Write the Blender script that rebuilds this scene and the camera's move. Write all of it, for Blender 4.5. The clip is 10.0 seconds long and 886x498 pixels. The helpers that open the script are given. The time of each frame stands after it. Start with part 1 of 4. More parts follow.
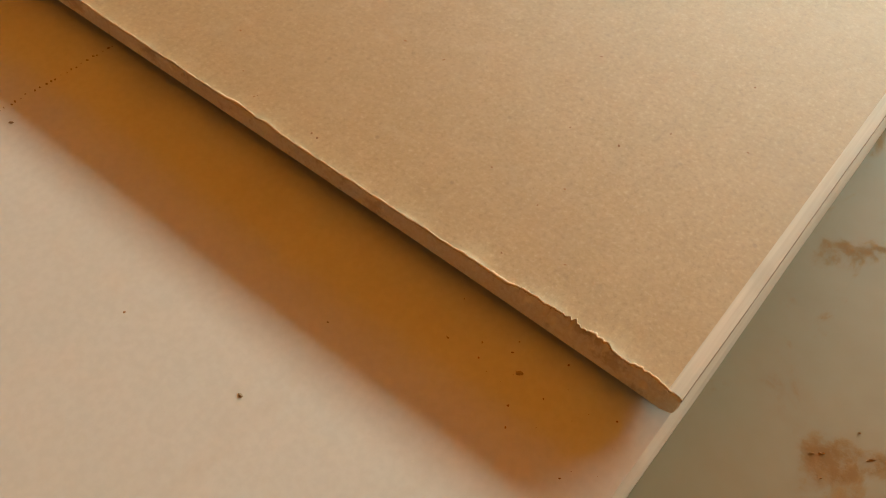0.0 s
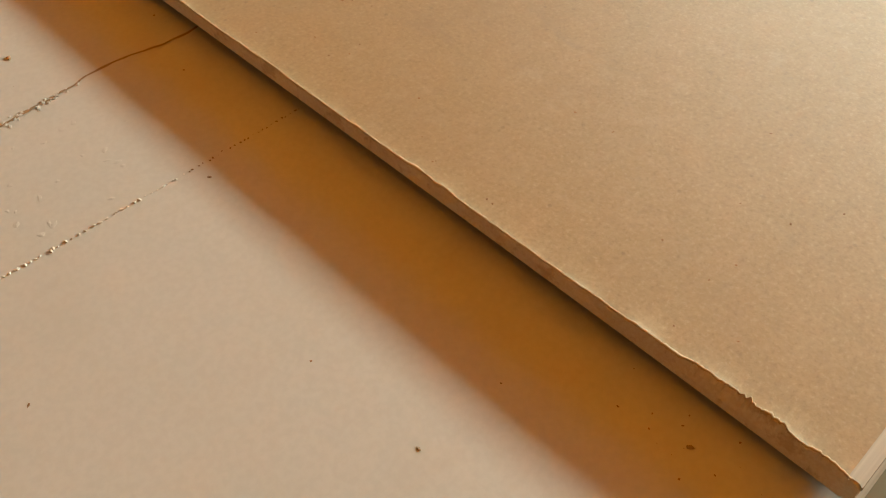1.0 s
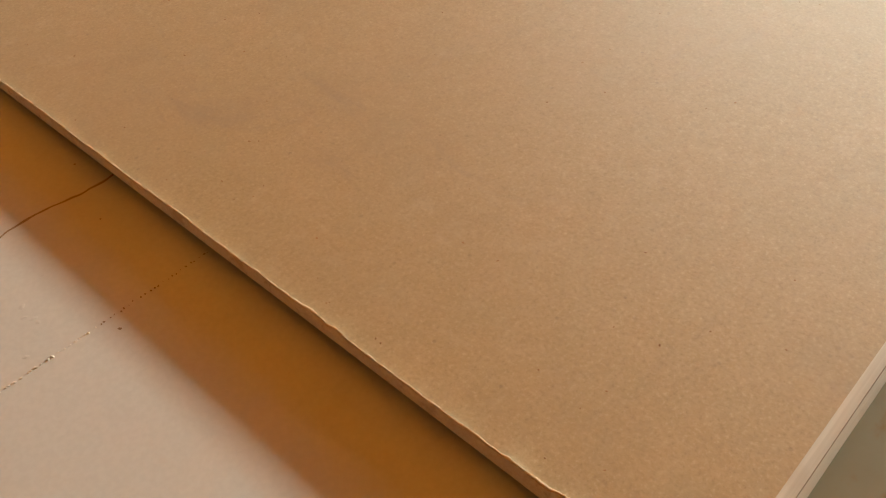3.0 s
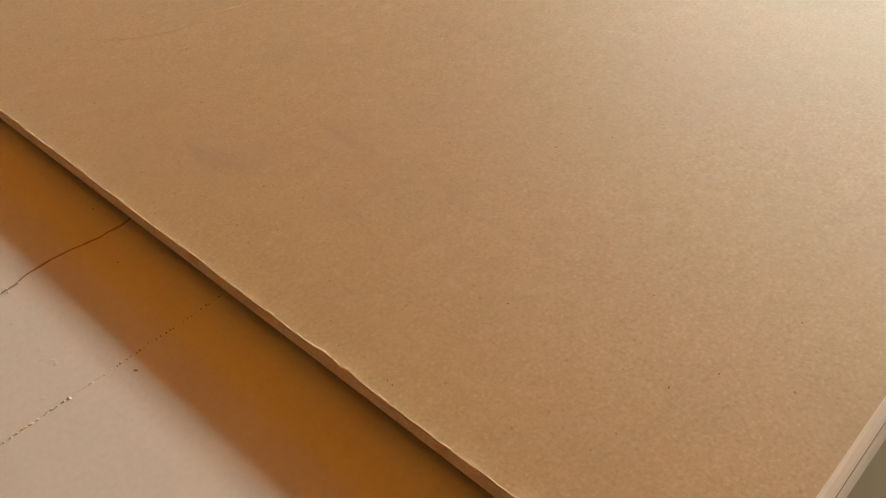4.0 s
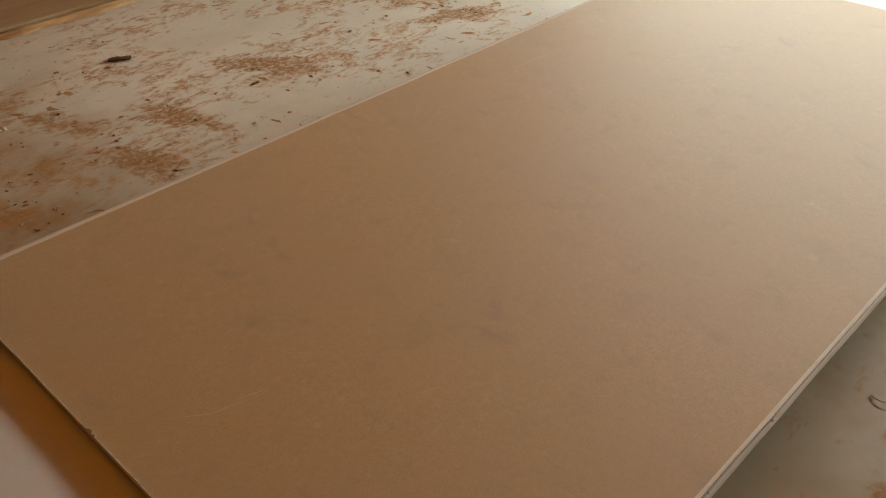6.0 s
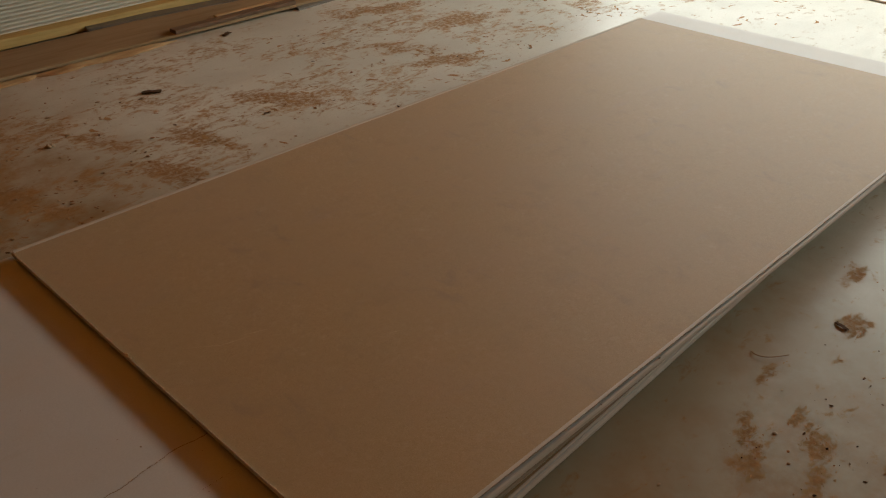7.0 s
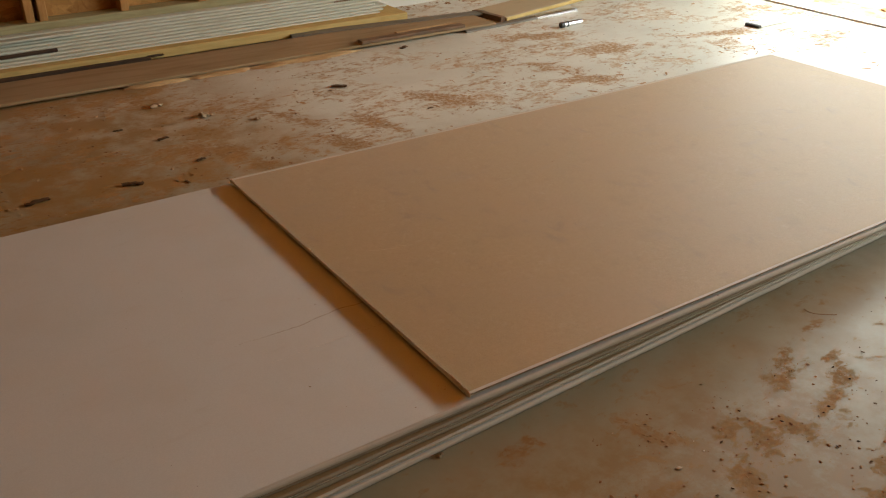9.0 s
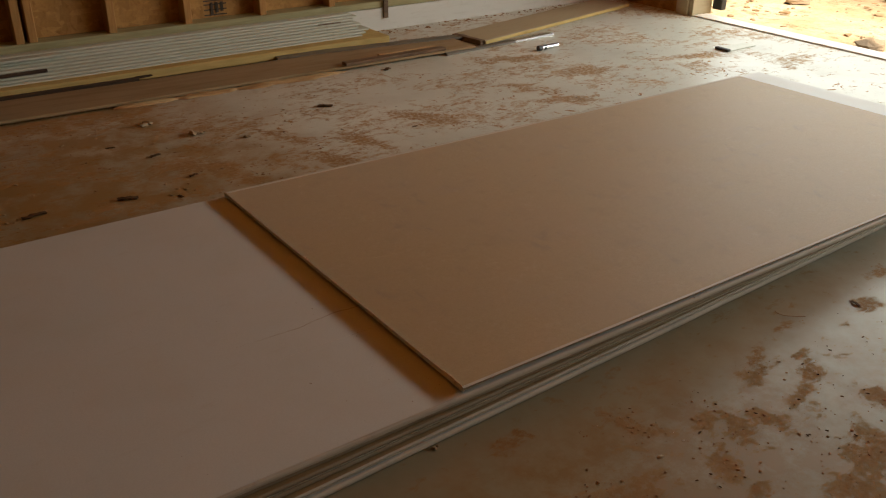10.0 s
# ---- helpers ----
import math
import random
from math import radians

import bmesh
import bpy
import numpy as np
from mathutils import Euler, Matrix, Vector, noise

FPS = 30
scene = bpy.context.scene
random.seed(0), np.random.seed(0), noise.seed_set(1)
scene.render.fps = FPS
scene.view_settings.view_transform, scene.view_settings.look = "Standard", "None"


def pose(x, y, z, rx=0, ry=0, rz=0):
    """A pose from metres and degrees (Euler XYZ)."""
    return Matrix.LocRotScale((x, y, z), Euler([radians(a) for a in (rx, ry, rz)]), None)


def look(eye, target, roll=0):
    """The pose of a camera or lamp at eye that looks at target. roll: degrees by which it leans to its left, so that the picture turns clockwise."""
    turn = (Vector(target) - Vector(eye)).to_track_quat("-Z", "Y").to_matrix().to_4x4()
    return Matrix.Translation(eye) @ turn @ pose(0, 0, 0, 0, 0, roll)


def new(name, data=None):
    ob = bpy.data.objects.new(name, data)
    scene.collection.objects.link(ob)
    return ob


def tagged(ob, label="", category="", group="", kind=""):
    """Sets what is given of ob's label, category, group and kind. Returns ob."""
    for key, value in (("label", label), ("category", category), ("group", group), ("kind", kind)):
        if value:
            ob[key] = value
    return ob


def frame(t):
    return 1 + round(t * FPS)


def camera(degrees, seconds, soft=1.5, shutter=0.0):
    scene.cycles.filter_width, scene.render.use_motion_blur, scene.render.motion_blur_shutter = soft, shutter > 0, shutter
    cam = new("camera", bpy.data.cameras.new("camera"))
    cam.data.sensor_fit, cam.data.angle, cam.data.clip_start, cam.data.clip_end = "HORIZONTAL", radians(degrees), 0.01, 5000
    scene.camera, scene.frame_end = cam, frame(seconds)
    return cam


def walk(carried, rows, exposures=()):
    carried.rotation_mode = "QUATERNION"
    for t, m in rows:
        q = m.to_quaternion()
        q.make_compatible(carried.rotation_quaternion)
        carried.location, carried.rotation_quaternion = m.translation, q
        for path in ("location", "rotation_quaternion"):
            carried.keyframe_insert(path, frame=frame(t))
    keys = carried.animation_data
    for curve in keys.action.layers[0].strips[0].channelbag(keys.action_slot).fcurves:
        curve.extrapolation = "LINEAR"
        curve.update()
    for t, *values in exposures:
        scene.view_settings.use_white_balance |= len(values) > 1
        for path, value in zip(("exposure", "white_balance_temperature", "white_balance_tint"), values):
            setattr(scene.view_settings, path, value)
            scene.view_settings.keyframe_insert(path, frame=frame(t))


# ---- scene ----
cam = camera(53.9, 10.0, soft=1.2)
PATH = [
    (0, (-0.184, -0.02, 0.388), (0.846, 0.685, -1.175), 5.5),
    (0.5, (-0.203, -0.01, 0.403), (0.761, 0.879, -1.107), 0.9),
    (1, (-0.207, 0.0, 0.402), (0.727, 0.941, -1.095), 0.2),
    (1.5, (-0.204, -0.009, 0.412), (0.721, 0.946, -1.082), 0.3),
    (2, (-0.181, -0.033, 0.437), (0.797, 0.953, -1.002), -2.6),
    (2.5, (-0.162, -0.032, 0.436), (0.817, 0.943, -1.009), -3.1),
    (3, (-0.159, -0.029, 0.45), (0.839, 0.962, -0.971), -3.3),
    (3.2, (-0.161, -0.036, 0.451), (0.874, 0.99, -0.918), -3.4),
    (4.3, (-0.165, -0.031, 0.457), (0.87, 1.023, -0.891), -3.8),
    (4.5, (-0.168, -0.034, 0.456), (0.874, 1.021, -0.886), -3.6),
    (5, (-0.176, -0.05, 0.513), (0.868, 1.008, -0.825), -3.7),
    (5.2, (-0.17, -0.079, 0.6), (0.886, 1.01, -0.703), -2.9),
    (5.5, (-0.215, -0.131, 0.84), (0.862, 0.94, -0.461), -1.1),
    (6, (-0.263, -0.286, 1.042), (0.9, 0.857, -0.116), -1.2),
    (6.2, (-0.283, -0.372, 1.049), (0.907, 0.79, -0.061), -0.6),
    (7.3, (-0.548, -0.698, 1.129), (0.658, 0.519, 0.098), -0.6),
    (7.5, (-0.58, -0.744, 1.126), (0.634, 0.476, 0.107), -0.3),
    (8, (-0.638, -0.903, 1.124), (0.459, 0.454, 0.147), -0.3),
    (8.5, (-0.696, -1.035, 1.152), (0.232, 0.453, 0.19), -1.5),
    (9, (-0.78, -1.089, 1.14), (0.194, 0.38, 0.196), -0.1),
    (9.5, (-0.85, -1.142, 1.128), (0.189, 0.295, 0.202), 0.7),
    (10, (-0.874, -1.159, 1.147), (0.163, 0.3, 0.254), 0.5),
]
walk(cam, [(t, look(eye, goal, roll)) for t, eye, goal, roll in PATH],
     exposures=[(0.0, 2.64, 7900, 0), (1.0, 2.66, 7900, 0), (2.5, 2.68, 7700, 3), (3.0, 2.54, 7850, 6), (4.5, 2.49, 7800, 5), (5.0, 2.48, 7850, 5),
                (5.5, 2.36, 7750, 8), (6.0, 1.59, 7700, 11), (7.3, 0.73, 7900, 13), (8.1, 0.76, 7850, 13), (8.5, 1.58, 7550, 10), (8.8, 1.73, 7500, 10), (9.0, 1.64, 7500, 10),
                (9.2, 1.18, 7600, 12), (9.45, 0.84, 7800, 14), (10.0, 0.86, 7800, 13)])

# ---- world, sun, window light ----
world = bpy.data.worlds.new("sky")
scene.world = world
world.use_nodes = True
wn = world.node_tree
sky = wn.nodes.new("ShaderNodeTexSky")
sky.sky_type = "NISHITA"
sky.sun_disc = False
sky.sun_elevation = radians(52)
sky.sun_rotation = radians(180)
sky.dust_density = 5.0
sky.air_density = 0.7
sky.ozone_density = 0.3
wn.links.new(sky.outputs[0], wn.nodes["Background"].inputs[0])
wn.nodes["Background"].inputs[1].default_value = 0.08

sun = new("sun", bpy.data.lights.new("sun", "SUN"))
sun.data.energy = 2.9
sun.data.angle = radians(0.6)
sun.data.color = (1.0, 0.93, 0.82)
sun.matrix_world = look((0, 0, 0), (0.04, 0.62, -0.79))

# daylight that comes in through the garage opening, over the ground outside
day = new("opening_daylight", bpy.data.lights.new("opening_daylight", "AREA"))
day.data.shape = "RECTANGLE"
day.data.size, day.data.size_y = 6.8, 0.46
day.data.energy = 136
day.data.color = (0.84, 0.98, 1.02)
day.matrix_world = Matrix.Translation((5.5, 0.35, 1.47)) @ Euler((radians(90), 0, radians(90))).to_matrix().to_4x4()


# ---- materials ----
def node(tree, kind, **inputs):
    n = tree.nodes.new(kind)
    for key, value in inputs.items():
        n.inputs[key.replace("_", " ")].default_value = value
    return n


class Mat:
    """A node material with a few short-hands."""

    def __init__(self, name, rough=0.8, metal=0.0, spec=0.5):
        self.m = bpy.data.materials.new(name)
        self.m.use_nodes = True
        self.t = self.m.node_tree
        self.b = self.t.nodes["Principled BSDF"]
        self.b.inputs["Roughness"].default_value = rough
        self.b.inputs["Metallic"].default_value = metal
        self.b.inputs["Specular IOR Level"].default_value = spec
        self.co = self.t.nodes.new("ShaderNodeTexCoord").outputs["Object"]

    def link(self, a, b):
        self.t.links.new(a, b)

    def scaled(self, sx, sy, sz):
        n = self.t.nodes.new("ShaderNodeMapping")
        n.inputs["Scale"].default_value = (sx, sy, sz)
        self.link(self.co, n.inputs["Vector"])
        return n.outputs[0]

    def noise(self, scale, detail=4, rough=0.55, co=None, distort=0.0):
        n = self.t.nodes.new("ShaderNodeTexNoise")
        n.inputs["Scale"].default_value = scale
        n.inputs["Detail"].default_value = detail
        n.inputs["Roughness"].default_value = rough
        n.inputs["Distortion"].default_value = distort
        self.link(co or self.co, n.inputs["Vector"])
        return n.outputs["Fac"]

    def cells(self, scale, co=None, feature="F1", jitter=1.0):
        n = self.t.nodes.new("ShaderNodeTexVoronoi")
        n.feature = feature
        n.inputs["Scale"].default_value = scale
        n.inputs["Randomness"].default_value = jitter
        self.link(co or self.co, n.inputs["Vector"])
        return n

    def ramp(self, fac, lo, hi, a=0.0, b=1.0):
        n = self.t.nodes.new("ShaderNodeMapRange")
        n.inputs["From Min"].default_value = lo
        n.inputs["From Max"].default_value = hi
        n.inputs["To Min"].default_value = a
        n.inputs["To Max"].default_value = b
        n.interpolation_type = "SMOOTHSTEP"
        self.link(fac, n.inputs["Value"])
        return n.outputs[0]

    def math(self, op, a, b=None):
        n = self.t.nodes.new("ShaderNodeMath")
        n.operation = op
        for i, v in enumerate((a, b)):
            if v is None:
                continue
            if isinstance(v, (int, float)):
                n.inputs[i].default_value = v
            else:
                self.link(v, n.inputs[i])
        return n.outputs[0]

    def mix(self, fac, a, b, blend="MIX"):
        n = self.t.nodes.new("ShaderNodeMix")
        n.data_type = "RGBA"
        n.blend_type = blend
        for sock, v in ((n.inputs[0], fac), (n.inputs[6], a), (n.inputs[7], b)):
            if isinstance(v, (int, float)):
                sock.default_value = v
            elif isinstance(v, tuple):
                sock.default_value = (*v, 1)
            else:
                self.link(v, sock)
        return n.outputs[2]

    def color(self, v):
        if isinstance(v, tuple):
            self.b.inputs["Base Color"].default_value = (*v, 1)
        else:
            self.link(v, self.b.inputs["Base Color"])

    def bump(self, height, strength=0.3, dist=0.001):
        n = self.t.nodes.new("ShaderNodeBump")
        n.inputs["Strength"].default_value = strength
        n.inputs["Distance"].default_value = dist
        self.link(height, n.inputs["Height"])
        self.link(n.outputs[0], self.b.inputs["Normal"])

    def random(self):
        return self.t.nodes.new("ShaderNodeObjectInfo").outputs["Random"]

    def island(self):
        return self.t.nodes.new("ShaderNodeNewGeometry").outputs["Random Per Island"]


def kraft_paper():
    m = Mat("brown_back_paper", rough=0.62, spec=0.52)
    fibre = m.noise(650, 3, 0.6, m.scaled(1, 0.7, 1))
    mottle = m.noise(90, 4, 0.6)
    cloud = m.noise(3.2, 3, 0.5)
    scuff = m.noise(7, 4, 0.62, m.scaled(0.6, 2.4, 1))
    c = m.mix(m.ramp(fibre, 0.3, 0.7), (0.366, 0.236, 0.098), (0.412, 0.272, 0.12))
    c = m.mix(m.ramp(mottle, 0.38, 0.66, 0, 0.2), c, (0.46, 0.325, 0.185))
    c = m.mix(m.ramp(m.noise(230, 5, 0.65), 0.5, 0.68, 0, 0.22), c, (0.29, 0.185, 0.095))
    pulp = m.noise(430, 4, 0.7)
    c = m.mix(m.ramp(pulp, 0.52, 0.72, 0, 0.65), c, (0.27, 0.165, 0.07))
    c = m.mix(m.ramp(pulp, 0.48, 0.28, 0, 0.55), c, (0.52, 0.385, 0.22))
    c = m.mix(m.ramp(m.noise(11, 5, 0.65), 0.52, 0.72, 0, 0.25), c, (0.27, 0.175, 0.085))
    c = m.mix(m.ramp(m.noise(26, 6, 0.7, m.scaled(0.5, 1.6, 1)), 0.58, 0.74, 0, 0.22), c, (0.25, 0.155, 0.075))
    c = m.mix(m.ramp(cloud, 0.35, 0.7, 0, 0.35), c, (0.37, 0.25, 0.14))
    c = m.mix(m.ramp(scuff, 0.58, 0.75, 0, 0.3), c, (0.33, 0.24, 0.165))
    rubbed = m.math("MULTIPLY", m.ramp(m.noise(13, 6, 0.7, m.scaled(1.2, 0.6, 1), 0.6), 0.54, 0.68), m.ramp(m.noise(3.5, 3, 0.5), 0.42, 0.6))
    c = m.mix(m.math("MULTIPLY", rubbed, 0.4), c, (0.26, 0.18, 0.115))
    dusty = m.math("MULTIPLY", m.ramp(m.noise(45, 6, 0.72), 0.52, 0.7), m.ramp(m.noise(5, 3, 0.5), 0.45, 0.62))
    c = m.mix(m.math("MULTIPLY", dusty, 0.15), c, (0.56, 0.45, 0.31))
    speck = m.cells(95)
    pick = m.ramp(m.noise(60, 2), 0.5, 0.62)
    dots = m.math("MULTIPLY", m.ramp(speck.outputs["Distance"], 0.07, 0.14, 1, 0), pick)
    c = m.mix(m.math("MULTIPLY", dots, 0.35), c, (0.18, 0.11, 0.06))
    m.color(c)
    m.b.inputs["Sheen Weight"].default_value = 0.18
    m.b.inputs["Sheen Roughness"].default_value = 0.4
    m.bump(m.math("ADD", fibre, m.math("MULTIPLY", mottle, 0.3)), 0.08, 0.0003)
    return m.m


def face_paper():
    m = Mat("ivory_face_paper", rough=0.55, spec=0.45)
    fibre = m.noise(300, 3, 0.6)
    cloud = m.noise(4.0, 4, 0.55)
    rub = m.noise(9, 4, 0.6, m.scaled(1, 3, 1))
    c = m.mix(m.ramp(fibre, 0.3, 0.7), (0.555, 0.56, 0.535), (0.59, 0.595, 0.57))
    c = m.mix(m.ramp(cloud, 0.4, 0.72, 0, 0.35), c, (0.53, 0.49, 0.42))
    c = m.mix(m.ramp(rub, 0.6, 0.78, 0, 0.3), c, (0.47, 0.425, 0.355))
    speck = m.cells(60)
    dots = m.math("MULTIPLY", m.ramp(speck.outputs["Distance"], 0.05, 0.1, 1, 0), m.ramp(m.noise(40, 2), 0.6, 0.68))
    c = m.mix(m.math("MULTIPLY", dots, 0.6), c, (0.22, 0.17, 0.12))
    m.color(c)
    m.bump(fibre, 0.08, 0.0003)
    return m.m


def wrap_paper():
    m = Mat("white_edge_paper", rough=0.6, spec=0.3)
    streak = m.noise(6, 4, 0.6, m.scaled(1, 60, 60))
    grime = m.noise(22, 4, 0.6)
    c = m.mix(m.ramp(streak, 0.35, 0.7), (0.62, 0.565, 0.48), (0.50, 0.445, 0.365))
    c = m.mix(m.ramp(grime, 0.55, 0.75, 0, 0.5), c, (0.42, 0.36, 0.28))
    m.color(c)
    m.bump(streak, 0.3, 0.0005)
    return m.m


def grimy_paper():
    m = Mat("grimy_edge_paper", rough=0.7, spec=0.25)
    streak = m.noise(5, 5, 0.65, m.scaled(1, 70, 70))
    grime = m.noise(14, 5, 0.65, m.scaled(1, 6, 6))
    c = m.mix(m.ramp(streak, 0.35, 0.65), (0.45, 0.385, 0.285), (0.29, 0.225, 0.145))
    c = m.mix(m.ramp(grime, 0.5, 0.72, 0, 0.6), c, (0.27, 0.21, 0.135))
    c = m.mix(m.math("MULTIPLY", m.random(), 0.45), c, (0.34, 0.28, 0.20))
    m.color(c)
    m.bump(streak, 0.4, 0.0008)
    return m.m


def gypsum():
    m = Mat("gypsum_core", rough=0.95, spec=0.1)
    g = m.noise(500, 4, 0.7)
    pits = m.noise(120, 5, 0.65)
    c = m.mix(m.ramp(g, 0.3, 0.7), (0.82, 0.72, 0.55), (0.90, 0.83, 0.69))
    c = m.mix(m.ramp(pits, 0.56, 0.70, 0, 0.55), c, (0.50, 0.37, 0.22))
    c = m.mix(m.ramp(m.noise(34, 5, 0.7), 0.58, 0.66, 0, 0.5), c, (0.58, 0.42, 0.24))
    m.color(c)
    m.bump(pits, 0.9, 0.0015)
    return m.m


# where clay was trodden onto the slab: x, y, half length, half width, turn in degrees
SMEARS_NEAR = ((0.702, -0.196, 0.079, 0.02, 26), (0.322, -0.187, 0.058, 0.025, -64), (0.434, -0.264, 0.03, 0.03, 0), (0.381, -0.379, 0.055, 0.035, -113),
               (0.475, -0.315, 0.057, 0.035, -112), (0.564, -0.338, 0.057, 0.03, -60), (0.812, -0.286, 0.059, 0.035, -141), (0.704, -0.332, 0.063, 0.015, 7),
               (0.654, -0.528, 0.07, 0.06, 14), (0.837, -0.424, 0.042, 0.04, 0), (0.523, -0.576, 0.06, 0.05, -76), (0.352, -0.458, 0.035, 0.03, 0),
               (0.919, -0.135, 0.055, 0.012, -2), (1.182, -0.192, 0.047, 0.03, 35), (1.387, -0.094, 0.053, 0.02, 19), (0.15, -0.36, 0.10, 0.06, 20), (0.098, -0.072, 0.022, 0.010, -40), (0.055, -0.085, 0.03, 0.02, 10))
SMEARS_FAR = ((0.56, 1.53, 0.126, 0.05, -78), (0.525, 1.874, 0.09, 0.04, -68), (0.141, 1.708, 0.117, 0.06, -62), (0.758, 1.658, 0.132, 0.04, -64),
              (2.043, 2.339, 0.18, 0.05, -14), (1.767, 1.86, 0.167, 0.07, -59), (1.111, 1.786, 0.132, 0.05, -60), (1.768, 1.642, 0.146, 0.05, -25),
              (2.257, 1.928, 0.176, 0.06, -15), (0.222, 1.523, 0.071, 0.05, -81), (2.904, 1.844, 0.181, 0.06, -14))


def concrete():
    m = Mat("dusty_concrete", rough=0.5, spec=0.4)
    cloud = m.noise(1.6, 5, 0.6)
    fine = m.noise(140, 4, 0.65)
    trowel = m.noise(3.0, 5, 0.62, m.scaled(1.0, 2.0, 1), 0.6)
    xyz = m.t.nodes.new("ShaderNodeSeparateXYZ")
    m.link(m.co, xyz.inputs[0])
    # daylight falling off from the opening, painted in: pale slab there, darker further in
    daylight_falloff = m.math("ADD", m.math("ADD", m.math("MULTIPLY", xyz.outputs["X"], 0.8), m.math("MULTIPLY", xyz.outputs["Y"], 0.9)), m.math("MULTIPLY", m.noise(1.1, 5, 0.65), 1.6))
    daylight_falloff = m.ramp(daylight_falloff, 1.5, 3.2)
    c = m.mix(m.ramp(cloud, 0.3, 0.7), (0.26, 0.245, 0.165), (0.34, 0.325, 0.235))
    c = m.mix(daylight_falloff, c, m.mix(m.ramp(cloud, 0.3, 0.7), (0.60, 0.62, 0.55), (0.71, 0.73, 0.655)))
    c = m.mix(m.ramp(trowel, 0.5, 0.72, 0, 0.2), c, (0.36, 0.355, 0.29))
    c = m.mix(m.ramp(fine, 0.4, 0.75, 0, 0.2), c, (0.31, 0.30, 0.24))
    # dried clay: brown film, trodden smears, small dabs
    patch = None
    shift = m.t.nodes.new("ShaderNodeTexNoise")
    shift.inputs["Scale"].default_value = 9
    shift.inputs["Detail"].default_value = 3
    shift.inputs["Roughness"].default_value = 0.6
    m.link(m.co, shift.inputs["Vector"])
    warped = m.t.nodes.new("ShaderNodeVectorMath")
    warped.operation = "MULTIPLY_ADD"
    warped.inputs[1].default_value = (0.13, 0.13, 0)
    m.link(shift.outputs["Color"], warped.inputs[0])
    m.link(m.co, warped.inputs[2])
    for x, y, a, b, turn in SMEARS_NEAR + SMEARS_FAR:
        n = m.t.nodes.new("ShaderNodeMapping")
        n.vector_type = "TEXTURE"
        n.inputs["Location"].default_value = (x + 0.065, y + 0.065, 0)
        n.inputs["Rotation"].default_value = (0, 0, radians(turn))
        n.inputs["Scale"].default_value = (a, b, 1)
        m.link(warped.outputs[0], n.inputs["Vector"])
        v = m.t.nodes.new("ShaderNodeVectorMath")
        v.operation = "LENGTH"
        m.link(n.outputs[0], v.inputs[0])
        one = m.ramp(v.outputs["Value"], 0.0, 1.75, 1, 0)
        patch = one if patch is None else m.math("MAXIMUM", patch, one)
    far_side = m.ramp(xyz.outputs["Y"], 1.1, 1.6, 0, 1)
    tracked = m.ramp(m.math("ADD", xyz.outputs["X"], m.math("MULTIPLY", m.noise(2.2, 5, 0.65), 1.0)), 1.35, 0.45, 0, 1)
    film = m.noise(1.5, 6, 0.68)
    streak = m.noise(8, 9, 0.62, m.scaled(0.8, 1.25, 1), 1.6)
    dab = m.noise(20, 8, 0.62, m.scaled(0.75, 1.35, 1), 1.4)
    grain = m.noise(60, 6, 0.7)
    clump = m.noise(2.6, 3, 0.5)
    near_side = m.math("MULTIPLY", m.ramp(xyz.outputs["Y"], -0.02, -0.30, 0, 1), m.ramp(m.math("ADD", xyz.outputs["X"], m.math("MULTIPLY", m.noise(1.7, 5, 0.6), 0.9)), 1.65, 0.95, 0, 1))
    base = m.math("ADD", m.math("MULTIPLY", far_side, m.ramp(clump, 0.38, 0.60, -0.01, 0.125)),
                  m.math("MULTIPLY", patch, m.ramp(far_side, 0, 1, 0.15, 0.09)))
    base = m.math("ADD", base, m.math("MULTIPLY", near_side, m.ramp(clump, 0.35, 0.65, 0.0, 0.07)))
    # the brown film is thinned along the same painted daylight
    m1 = m.math("ADD", m.math("MULTIPLY", m.ramp(film, 0.40, 0.68), m.ramp(daylight_falloff, 0, 1, 0.35, 0.08)), m.math("MULTIPLY", m.math("MULTIPLY", tracked, far_side), 0.9))
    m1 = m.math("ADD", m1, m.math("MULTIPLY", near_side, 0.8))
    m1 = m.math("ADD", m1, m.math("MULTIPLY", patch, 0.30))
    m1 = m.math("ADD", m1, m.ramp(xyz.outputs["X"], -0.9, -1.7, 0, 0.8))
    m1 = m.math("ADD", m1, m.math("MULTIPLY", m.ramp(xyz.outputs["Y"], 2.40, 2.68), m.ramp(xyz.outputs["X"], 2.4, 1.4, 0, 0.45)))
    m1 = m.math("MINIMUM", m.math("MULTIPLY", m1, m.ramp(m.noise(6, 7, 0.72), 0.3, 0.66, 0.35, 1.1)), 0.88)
    wisp = m.math("ADD", m.math("MULTIPLY", m.math("SUBTRACT", streak, 0.5), 3.2), m.math("MULTIPLY", m.math("SUBTRACT", dab, 0.5), 2.6))
    drift = m.math("ADD", m.math("MULTIPLY", patch, m.ramp(far_side, 0, 1, 0.95, 0.66)), m.math("MULTIPLY", base, m.ramp(far_side, 0, 1, 1.5, 4.4)))
    m2 = m.math("MULTIPLY", m.ramp(m.math("ADD", drift, wisp), 0.25, 0.95), m.ramp(grain, 0.36, 0.60, 0.25, 1.0))
    m3 = m.math("MULTIPLY", m.ramp(m.math("ADD", drift, m.math("MULTIPLY", m.math("SUBTRACT", dab, 0.5), 3.2)), 0.5, 1.05), m.ramp(grain, 0.40, 0.60, 0.1, 1.0))
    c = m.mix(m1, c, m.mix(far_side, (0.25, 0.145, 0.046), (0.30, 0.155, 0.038)))
